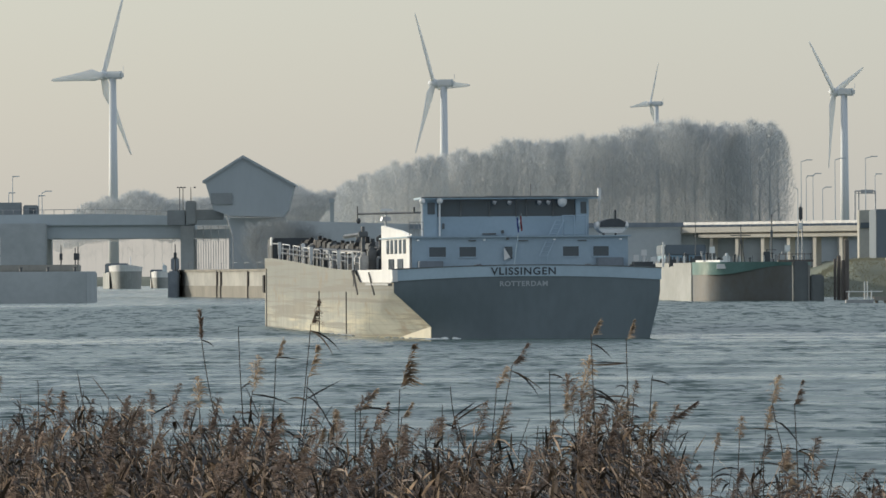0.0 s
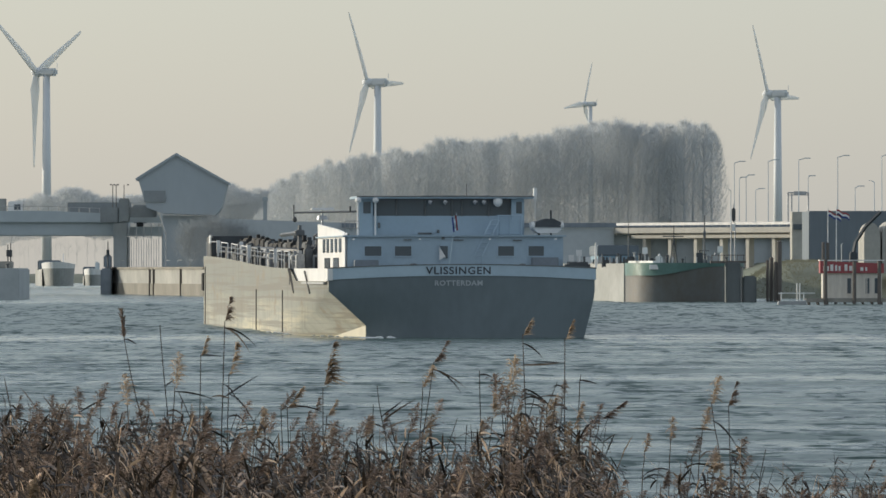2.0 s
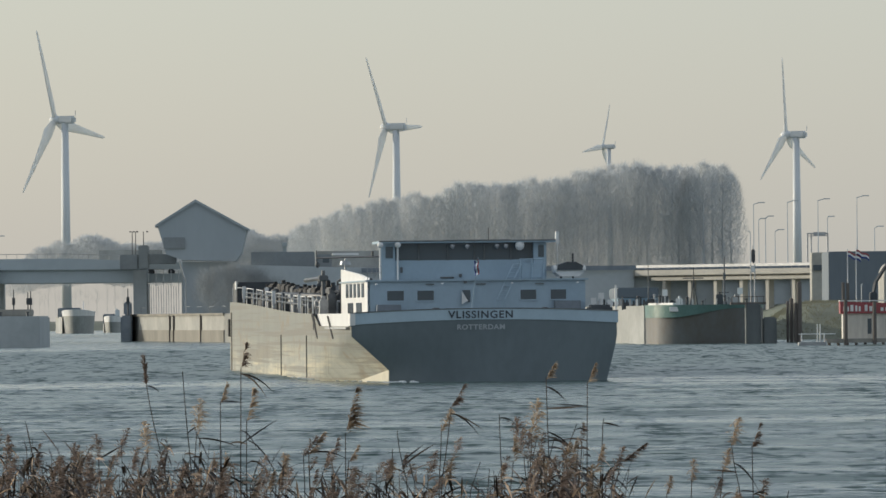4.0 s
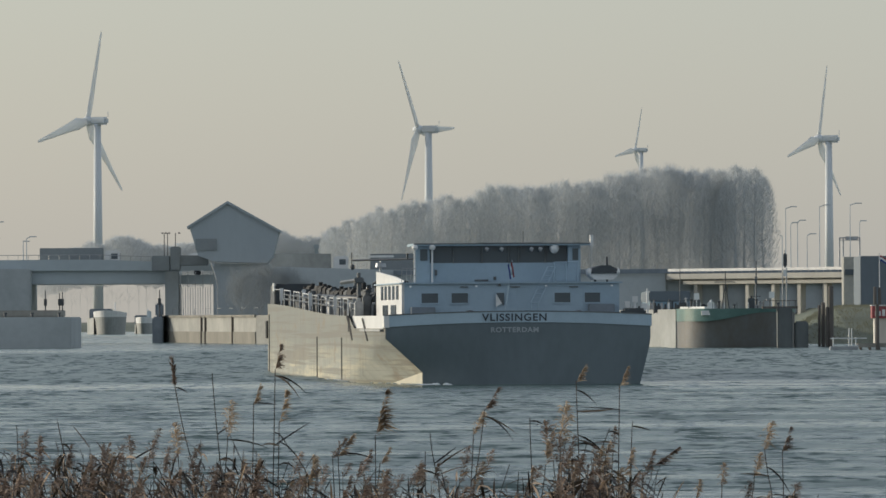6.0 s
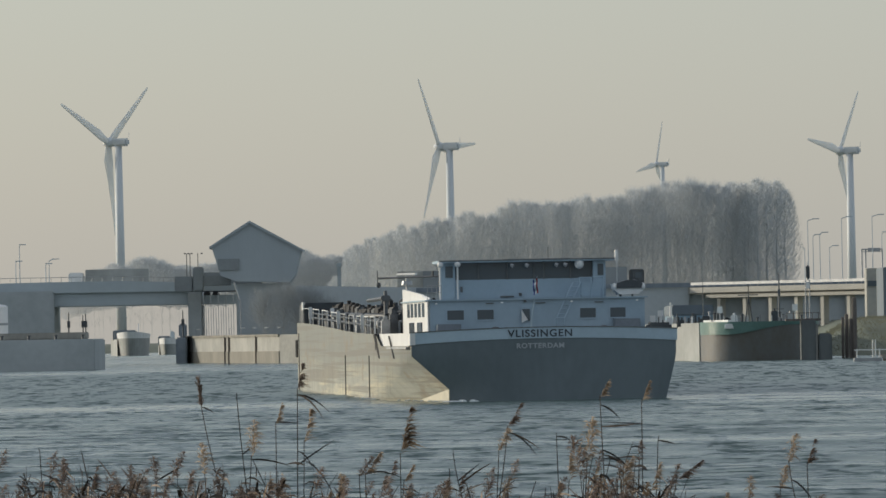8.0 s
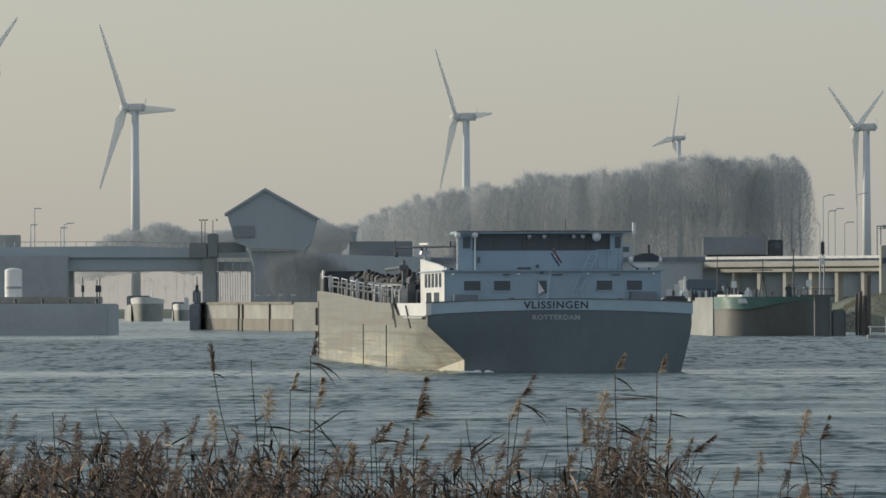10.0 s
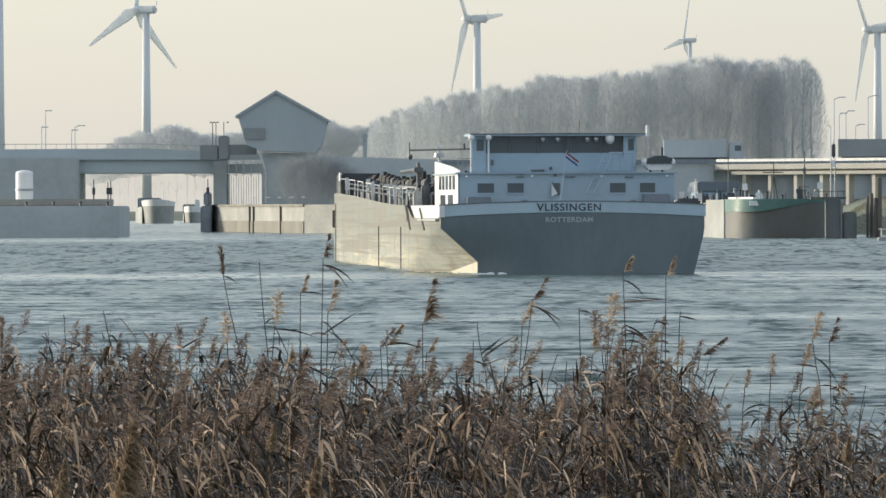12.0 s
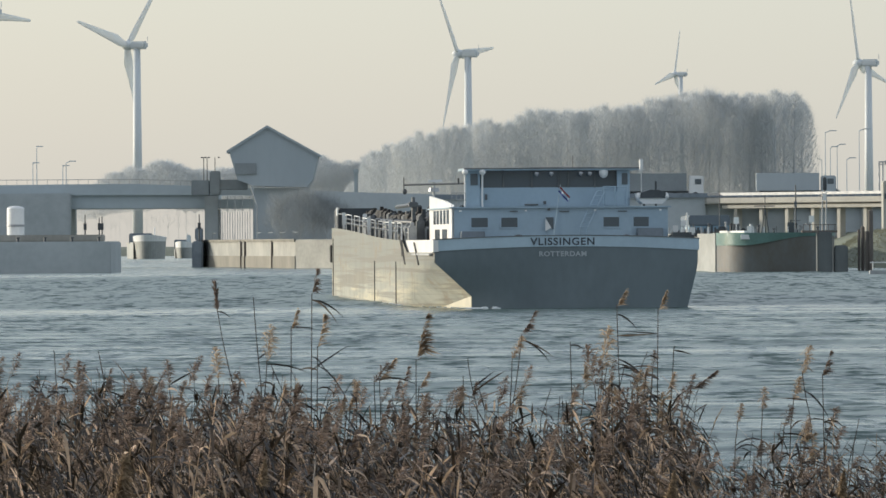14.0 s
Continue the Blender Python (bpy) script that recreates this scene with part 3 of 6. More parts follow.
        yy = 5.9 if z < 5.05 else 8.9
        box(bm, x - w / 2, x + w / 2, yy, yy + 0.12, z - h / 2, z + h / 2, 0.01)
        part("wall_fitting", bm, M_gear, ship)
    for x in (-4.9, -1.6, 1.9, 5.2):
        bm = B()
        rod(bm, (x, 5.75, 4.86), (x, 5.75, 4.93), 0.07, 0.05, 8)
        part("wall_lamp", bm, M_white, ship)
    # --- stern gear: bollards, winch lumps, flagstaff with flag
    for x, w in ((-2.3, 0.35), (-1.7, 0.25), (-1.35, 0.2), (3.1, 0.3), (2.6, 0.2), (3.5, 0.2), (-2.7, 0.2)):
        bm = B()
        rod(bm, (x, 0.9, 2.68), (x, 0.9, 3.55), w * 0.6), ball(bm, (x, 0.9, 3.55), w * 0.75, w * 0.75, w * 0.4)
        part("bollard", bm, M_pipe, ship)
    bm = B()
    box(bm, 5.4, 6.6, 2.2, 3.4, 2.68, 3.75, 0.12)
    part("winch", bm, M_pipe, ship)
    for x, z in ((6.75, 4.0), (5.9, 4.1), (6.3, 4.35)):
        bm = B()
        rod(bm, (x, 5, 2.68), (x, 5, z), 0.07), box(bm, x - 0.13, x + 0.13, 4.9, 5.1, z - 0.3, z)
        part("deck_post", bm, M_white, ship)
    bm = B()
    rod(bm, (-0.7, 0.4, 2.7), (-0.3, -0.6, 6.15), 0.022, 0.014)
    part("flagstaff", bm, M_house, ship)
    # --- port quarter: fender posts and the step in the side
    bm = B()
    slab(bm, [(-6.88, 3.42), (-6.62, 3.42), (-6.62, 2.6), (-6.88, 2.6)], 25, 25.25)
    part("step", bm, M_pipe, ship)
    for a, b, w in (((-6.9, 24.9, 3.4), (-6.8, 22.2, 2.2), 0.12), ((-6.75, 15, 3.3), (-6.72, 11.5, 2.2), 0.07)):
        bm = B()
        bar(bm, a, b, w)
        part("fender_rope", bm, M_rubber, ship)
    bm = B()
    box(bm, -6.76, -6.60, 1.0, 22.0, 2.66, 2.76)
    part("rubbing_strake", bm, M_steel, ship)
    # --- fore mast gear beside the wheelhouse: signal boom and radar
    bm = B()
    bar(bm, (-7.1, 18, 6.30), (-4.2, 12, 6.32), 0.07)
    rod(bm, (-7.1, 18, 6.0), (-7.1, 18, 6.7), 0.03), ball(bm, (-7.05, 18, 5.95), 0.12, 0.12, 0.15)
    rod(bm, (-4.6, 12.5, 6.3), (-4.6, 12.5, 6.6), 0.05)
    part("signal_boom", bm, M_pipe, ship)
    # --- cargo deck: rails, pipes, valves, vents, hose crane
    ys = [27, 33, 39, 46, 54, 63, 73, 83, 94, 106]
    for i, y in enumerate(ys):
        bm = B()
        z = top_z(y)
        w = (0.08, 0.04, 0.10, 0.04, 0.04, 0.12, 0.04, 0.05, 0.12, 0.05)[i]
        box(bm, -6.80, -6.80 + w, y - w * 0.7, y + w * 0.7, z, z + 0.90)
        if i % 3 == 2:
            box(bm, -6.83, -6.83 + 0.2, y - 0.1, y + 0.1, z + 0.25, z + 1.0)
        part("rail_post", bm, M_white, ship)
    for a, b in zip(ys, ys[1:]):
        bm = B()
        e = a + 0.62 * (b - a)
        rod(bm, (-6.78, a, top_z(a) + 0.90), (-6.78, e, top_z(e) + 0.90), 0.03)
        rod(bm, (-6.78, e, top_z(e) + 0.92), (-6.78, e + 0.2, top_z(e) - 0.02), 0.03)
        part("rail", bm, M_white if int(a) % 2 else M_steel, ship)
    rnd = random.Random(5)
    for x, r, z in ((-5.5, 0.14, 4.35), (-4.8, 0.2, 4.5), (-4.1, 0.14, 4.4), (-3.4, 0.16, 4.15), (-2.6, 0.20, 4.25), (-1.7, 0.16, 4.2), (-0.6, 0.3, 4.4), (0.8, 0.2, 4.3), (2.2, 0.2, 4.3), (3.3, 0.16, 4.2)):
        bm = B()
        rod(bm, (x, 29, z), (x, 104, z + 0.40), r, None, 10)
        part("cargo_pipe", bm, M_pipe, ship, smooth=True)
    for z, r, m in ((0.35, 0.07, M_pipe), (0.62, 0.05, M_pipe)):
        bm = B()
        rod(bm, (-6.3, 28, top_z(28) + z), (-6.3, 66, top_z(66) + z), r), rod(bm, (-6.3, 66, top_z(66) + z), (-6.3, 104, top_z(104) + z), r)
        part("deck_line", bm, m, ship)
    for k in range(16):   # pipe racks and walkway boxes that stand above the rail
        bm = B()
        y = 37 + k * 4.1
        top = 4.80 + 0.35 * smooth(37, 100, y) + rnd.uniform(-0.10, 0.18)
        box(bm, -5.25, -4.5, y, y + rnd.uniform(2.6, 3.9), 3.9, top, 0.08)
        rod(bm, (-5.0, y + 0.5, top), (-5.0, y + 0.5, top + rnd.uniform(0.05, 0.3)), 0.12, None, 8)
        part("pipe_rack", bm, M_rubber if k % 4 else M_pipe, ship)
    bm = B()
    slab(bm, [(-5.4, 3.3), (5.4, 3.3), (5.2, 4.1), (-5.2, 4.1)], 34, 104)
    part("tank_trunk", bm, M_gear, ship, "grey raised cargo tank trunk")
    for k in range(190):
        bm = B()
        x, y = (rnd.uniform(-6.2, -4.4) if k % 2 else rnd.uniform(-5.6, 3.5)), 28 + 76 * rnd.random()
        z0 = 3.3
        h = rnd.uniform(1.0, 1.75 + (0.2 if y < 50 else 0)) if x > -5 else top_z(y) - 3.3 + rnd.uniform(0.25, 0.95)
        kind = rnd.random() if x > -5 else rnd.uniform(0.5, 1.0)
        if kind < 0.35:
            rod(bm, (x, y, z0), (x, y, z0 + h), 0.09, None, 8), ball(bm, (x, y, z0 + h), 0.11, 0.11, 0.08, 8, 6)
        elif kind < 0.7:
            rod(bm, (x, y, z0), (x, y, z0 + h), 0.08, None, 8)
            bmesh.ops.create_cone(bm, cap_ends=True, segments=12, radius1=0.13, radius2=0.13, depth=0.05, matrix=Matrix.Translation((x, y - 0.1, z0 + h)) @ Euler((1.4, 0, 0)).to_matrix().to_4x4())
        else:
            box(bm, x - 0.14, x + 0.14, y - 0.9, y + 0.9, z0, z0 + h * (0.85 if x > -5 else 1.0), 0.03)
        part("deck_fitting", bm, rnd.choice((M_pipe, M_pipe, M_pipe, M_gear, M_gear, M_steel, M_white) if x < -4.4 else (M_rubber, M_rubber, M_pipe, M_pipe, M_pipe, M_gear, M_steel)), ship)
    bm = B()
    box(bm, -6.75, -4.4, 101, 106.5, 3.6, 5.45, 0.1)
    part("fore_locker", bm, M_pipe, ship)
    bm = B()
    box(bm, -6.84, -6.76, 100.8, 102.2, 5.0, 5.5, 0.02)
    part("fore_locker_edge", bm, M_white, ship)
    for y, h, r in ((90, 5.05, 0.16), (52, 5.35, 0.14), (36, 5.2, 0.14)):
        bm = B()
        rod(bm, (-4.6, y, 3.3), (-4.6, y, h), r, r * 0.8, 10), box(bm, -4.9, -4.3, y - 0.3, y + 0.3, h - 0.3, h + 0.05, 0.05)
        part("vent", bm, M_gear, ship)
    # loading manifold close ahead of the deckhouse: stepped grey valve bodies, cross pipes and hand wheels
    for k in range(34):
        bm = B()
        x, y = rnd.uniform(-6.5, -4.2), rnd.uniform(26.6, 36)
        top = 3.9 + (x + 6.5) * 0.36 + rnd.uniform(-0.25, 0.35)
        if k % 3 == 0:
            box(bm, x - 0.22, x + 0.22, y - 0.5, y + 0.5, 3.3, top, 0.06)
            box(bm, x - 0.10, x + 0.10, y - 0.2, y + 0.2, top, top + 0.18, 0.03)
        elif k % 3 == 1:
            rod(bm, (x, y, 3.3), (x, y, top), 0.10, 0.09, 10), rod(bm, (x, y - 0.12, top), (x, y - 0.06, top), 0.15, 0.15, 12)
        else:
            rod(bm, (x, y, 3.3), (x, y, top), 0.07, None, 8), rod(bm, (x, y, top), (x + 0.7, y, top), 0.07, None, 8), rod(bm, (x + 0.7, y, top), (x + 0.7, y, 3.3), 0.07, None, 8)
        part("manifold_valve", bm, (M_gear, M_pipe, M_rubber, M_pipe, M_rubber, M_locker, M_steel)[k % 7], ship)
    bm = B()
    rod(bm, (-5.75, 34, 3.3), (-5.75, 34, 5.75), 0.13, 0.10, 10), box(bm, -6.0, -5.5, 33.7, 34.3, 5.2, 5.5, 0.05)
    bar(bm, (-5.75, 34, 5.35), (-6.35, 40, 5.25), 0.16)
    part("hose_crane", bm, M_gear, ship)
    bm = B()
    rod(bm, (-5.05, 26.6, 4.9), (-5.05, 26.6, 6.5), 0.06), rod(bm, (-5.05, 26.6, 6.0), (-5.05, 26.6, 6.2), 0.3, 0.25)
    part("radar_mast", bm, M_steel, ship)
    # --- vertical seams and anchor recess on the port side
    for y in (31, 54, 106):
        bm = B()
        box(bm, -6.885, -6.84, y - 0.25, y + 0.25, 0.05, 2.3 if y < 90 else 3.6)
        part("fender_strip", bm, M_rubber, ship)
    bm = B()
    box(bm, -6.95, -6.7, 107.5, 109, 2.1, 3.2, 0.04)
    part("anchor", bm, M_rubber, ship)
    return ship


barge = build_barge()
scanner_bm = B()
box(scanner_bm, -0.7, 0.7, -0.08, 0.08, -0.05, 0.06, 0.02)
scanner = part("radar_scanner", scanner_bm, M_white, barge)
scanner.location = (-5.05, 26.6, 6.55)


def build_flag():
    """Three-striped ensign at the stern, hanging in four folds."""
    fl = new("flag")
    fl.parent = barge
    # red and white stripes use dimmed colours for a flag in shade
    for i, m in enumerate((M_ensign, M_band, M_blue)):
        bm = B()
        for s in range(5):
            a0, a1 = s * 0.14, (s + 1) * 0.14
            o0, o1 = 0.05 * math.sin(s * 1.9), 0.05 * math.sin((s + 1) * 1.9)
            z0, z1 = -0.09 * i - 0.35 * a0, -0.09 * (i + 1) - 0.35 * a0
            vs = [(a0, o0, z0), (a1, o1, z0 - 0.049), (a1, o1, z1 - 0.049), (a0, o0, z1)]
            f = [bm.verts.new(v) for v in vs]
            g = [bm.verts.new((x, y + 0.012, z)) for x, y, z in vs]
            bm.faces.new(f), bm.faces.new(g[::-1])
            for k in range(4):
                bm.faces.new((f[k], g[k], g[(k + 1) % 4], f[(k + 1) % 4]))
        st = part("stripe", bm, m, fl)
    return fl


flag = build_flag()
flag.location = (-0.3, -0.6, 6.05)


def build_foam():
    """Broken white water where the stern drags along the surface."""
    rnd = random.Random(13)
    bm = B()
    for k in range(90):
        if k < 34:
            x = rnd.uniform(-5.0, -3.4)
            y = stern_y(x) - abs(rnd.gauss(0.1, 0.5)) - 0.1
        else:
            y = rnd.uniform(0, 40)
            x = -4.9 - 2.0 * min(1, y / 25) - abs(rnd.gauss(0, 0.12))
        r = rnd.uniform(0.03, 0.09)
        big = 1.25 if abs(x + 3.9) < 0.4 and k < 34 else 0.7
        ball(bm, (x, y, 0.02), r * 1.8, r, 0.05 * big + 0.4 * r * (big - 1) + 0.03, 6, 4)
    me = mesh_of("wake_foam", bm, M_foam)
    return tagged(new("wake_foam", me), "broken white foam along the barge's stern", "foam", kind="stuff")


foam = build_foam()


# ================= wind turbines =================
def build_turbine(at, hub, blade, label):
    tb = thing("wind_turbine", label, "wind turbine", "wind turbines", at=at)
    k = min(1.0, blade / 31)
    bm = B()
    rod(bm, (0, 0, 0), (0, 0, hub - 1.2 * k), 2.1 * k, 1.35 * k, 24)
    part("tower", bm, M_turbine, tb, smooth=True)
    bm = B()
    box(bm, -1.5 * k, 1.5 * k, -4.6 * k, 2.8 * k, hub - 1.5 * k, hub + 1.6 * k, 0.7 * k)
    part("nacelle", bm, M_turbine, tb)
    bm = B()
    rod(bm, (0.6 * k, -4.5 * k, hub + 1.5 * k), (0.6 * k, -4.5 * k, hub + 3.6 * k), 0.12)
    part("weather_mast", bm, M_turbine, tb)
    rot = new("rotor")
    rot.parent = tb
    rot.location = (0, 4.6 * k, hub)
    bm = B()
    ball(bm, (0, -0.2, 0), 1.9 * k, 2.6 * k, 1.9 * k, 16, 10)
    part("hub", bm, M_turbine, rot, smooth=True)
    bm = B()
    fat = blade / 23
    secs = [(r * blade if r < 1 else r, c * fat, th * fat) for r, c, th in ((0.03, 0.85, 0.80), (0.07, 1.0, 0.55), (0.18, 1.5, 0.36), (0.35, 1.15, 0.26), (0.6, 0.8, 0.18), (0.85, 0.5, 0.10), (0.97, 0.35, 0.06), (0.999, 0.08, 0.03))]
    rings = []
    for r, c, th in secs:
        tw = radians(22) * (1 - r / blade) ** 2
        ring = []
        for k in range(10):
            a = 2 * math.pi * k / 10
            px, py = c * (math.cos(a) + 0.25 * min(1, r / 5)), th * math.sin(a)
            ring.append(bm.verts.new((px * math.cos(tw) - py * math.sin(tw), px * math.sin(tw) + py * math.cos(tw), r)))
        rings.append(ring)
    for a, b in zip(rings, rings[1:]):
        for k in range(10):
            bm.faces.new((a[k], a[(k + 1) % 10], b[(k + 1) % 10], b[k]))
    bm.faces.new(rings[-1])
    me = mesh_of("blade", bm, M_blade, True)
    for k in range(3):
        bl = new("blade", me)
        bl.parent = rot
        bl.matrix_basis = pose(0, 0, 0, 0, 120 * k, 0)
    return tb, rot


# place, hub height, blade length, phase at the start, degrees a second
TURBINES = []
for x, y, hub, blade, yaw, ph, rate in (
        (-128.5, 3300, 81.0, 37.2, 60, 26.0, 41.6),
        (0.75, 3400, 79.2, 32.6, 63, 90.0, 60.4),
        (93.9, 3700, 76.36, 20.5, 63, 25.0, 120.6),
        (166.5, 3500, 76.6, 32.2, 63, 70.0, 49.0),
        (-166.17, 2950, 84.73, 32.0, 58, 60.0, 49.0)):
    tb, rot = build_turbine(pose(x, y, 0, 0, 0, yaw), hub, blade, "white three-bladed wind turbine turning beyond the wood" if blade > 25 else "smaller white wind turbine turning behind the trees")
    TURBINES.append((rot, 4.6 * min(1.0, blade / 31), hub, ph, rate))


# ================= lock: quay, bridge, control tower =================
def build_lock():
    bm = B()
    box(bm, -90, -42.18, 1000, 1030, -3, 3.69, 0.15)
    solid("quay_wall_west", bm, M_concrete_dark, "dark wet concrete lock quay head", "quay", kind="structure")
    bm = B()
    box(bm, -60, -43.34, 1004, 1012, 3.69, 4.5, 0.1)
    solid("parapet_west", bm, M_concrete, "low concrete parapet on the lock quay", "parapet", kind="structure")
    # lock approach wall with a two-tone face
    bm = B()
    v = [(-38.4, 1230), (-22.96, 1130), (-16.77, 1120), (-16.77, 1260), (-38.4, 1260)]
    slab_z(bm, v, -3, 3.83)
    solid("quay_wall_east", bm, M_concrete_pale, "sunlit stained concrete lock approach wall", "quay", kind="structure")
    bm = B()
    a, b = Vector((v[0][0], v[0][1], 0)), Vector((v[1][0], v[1][1], 0))
    nrm = Vector((-(b - a).y, (b - a).x, 0)).normalized() * -0.12
    zt = 3.83
    for z0, z1, off in ((-1, zt * 0.42, 1.0), (zt * 0.93, zt + 0.08, 1.6)):
        q = [bm.verts.new((*(p + nrm * k).to_2d(), z)) for z in (z0, z1) for p, k in ((a, off), (b, off), (b, -0.2), (a, -0.2))]
        for f in ((0, 1, 2, 3), (7, 6, 5, 4), (0, 4, 5, 1), (1, 5, 6, 2), (2, 6, 7, 3), (3, 7, 4, 0)):
            bm.faces.new([q[i] for i in f])
    solid("wall_tide_band", bm, M_tide, "algae-stained tide band and coping of the lock wall", "quay trim", kind="structure")
    # fender pile at the wall's end
    bm = B()
    box(bm, -39.8, -38.24, 1222, 1229, -3, 3.74, 0.2)
    box(bm, -39.39, -38.32, 1223, 1228, 3.74, 5.7, 0.2)
    solid("fender_pier", bm, M_locker, "dark grey steel-faced fender pier at the lock mouth", "fender pier")


build_lock()


def build_road_bridge():
    br = thing("lifting_bridge", "grey steel road bridge over the lock mouth", "bridge")
    y0, y1 = 1240, 1253
    bm = B()
    box(bm, -110, -36.39, y0, y0 + 0.5, 8.53, 10.77, 0.1), box(bm, -110, -36.39, y1 - 0.5, y1, 8.53, 10.77, 0.1)
    box(bm, -110, -31.41, y0 + 0.5, y1 - 0.5, 8.53, 9.85)   # roadway low between the side girders
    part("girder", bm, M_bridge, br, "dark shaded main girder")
    bm = B()
    v = [(-110, 11.84), (-60.01, 12.17), (-48.41, 12.18), (-31.41, 11.48), (-31.41, 10.48), (-110, 10.68)]
    slab(bm, v, y0 - 0.6, y0 + 0.5), slab(bm, v, y1 - 0.5, y1)
    part("deck", bm, M_bridge, br)
    bm = B()
    box(bm, -38.46, -36.47, y0 - 1, y0 - 0.7, -3, 10.36, 0.1), box(bm, -38.46, -36.47, y0 - 0.7, y1 + 2, -3, 8.41)
    part("pier", bm, M_concrete_dark, br)
    bm = B()
    box(bm, -110, -58.02, y0 - 3, y0 - 0.7, -3, 10.85, 0.2), box(bm, -110, -58.02, y0 - 0.7, y1 + 4, -3, 8.57)
    part("abutment", bm, M_concrete_dark, br)
    bm = B()
    box(bm, -37.48, -35.99, 1233, 1237, 10.49, 13.96, 0.15)
    part("machine_house", bm, M_truck, br)
    for x0, x1, z0, z1 in ((-40.2, -37.6, 10.4, 12.62), (-36.4, -32.0, 11.2, 12.66)):
        bm = B()
        box(bm, x0, x1, 1233.5, 1237, z0, z1, 0.08)
        part("machine_room", bm, M_truck, br, "dark panelled machine room")
    bm = B()
    for x in (-38.39, -37.90, -36.75):
        rod(bm, (x, 1234, 10.75), (x, 1234, 15.95), 0.06)
    for x in (-38.64, -38.14, -37.65, -36.18):
        box(bm, x - 0.14, x + 0.14, 1233.8, 1234.2, 15.85, 16.03)
    part("signal_mast", bm, M_pipe, br)
    xr = -84.0
    while xr < -31.83:
        bm = B()
        z = float(np.interp(xr, [-60.01, -48.41, -31.41], [12.17, 12.18, 11.48])) - 0.15
        bar(bm, (xr, y0 - 0.4, z), (xr, y0 - 0.4, z + 0.85), 0.06)
        part("rail_post", bm, M_steel, br)
        xr += 1.5
    for a, b in ((-60.01 - 30, -60.01), (-60.01, -48.41), (-48.41, -31.41)):
        bm = B()
        za = float(np.interp(a, [-60.01, -48.41, -31.41], [12.17, 12.18, 11.48])) + 0.68
        zb = float(np.interp(b, [-60.01, -48.41, -31.41], [12.17, 12.18, 11.48])) + 0.68
        bar(bm, (a, y0 - 0.4, za), (b, y0 - 0.4, zb), 0.06)
        part("hand_rail", bm, M_steel, br)
    return br


build_road_bridge()


def build_tower():
    tw = thing("lock_control_tower", "blue-grey lock control tower with a steep gabled cabin", "control tower")
    d = 1222
    xl, xr, xa = -34.4, -21.42, -28.82
    zl, zr, za = 16.77, 16.11, 20.08
    xbl, xbr = -33.13, -22.34
    zbl, zbr = 12.52, 12.44
    bm = B()
    slab(bm, [(xl, zl), (xa, za), (xr, zr), (xbr, zbr), (-23.17, 11.39), (-30.84, 11.68), (xbl, zbl)], d, d + 12)
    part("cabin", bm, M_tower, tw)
    bm = B()
    slab(bm, [(xl - 0.3, zl), (xa, za + 0.35), (xr + 0.3, zr), (xr + 0.3, zr - 0.35), (xa, za - 0.05), (xl - 0.3, zl - 0.35)], d - 0.4, d + 12.4)
    part("roof", bm, M_tower, tw)
    bm = B()
    box(bm, -33.49, -30.39, d - 0.25, d + 0.2, 13.33, 14.96)
    part("window_band", bm, M_truck, tw)
    bm = B()
    slab(bm, [(-30.81, 11.37), (-22.8, 11.31), (-19.57, 2), (-30.62, 2)], d + 2, d + 11)
    part("shaft", bm, M_tower, tw)
    return tw


build_tower()


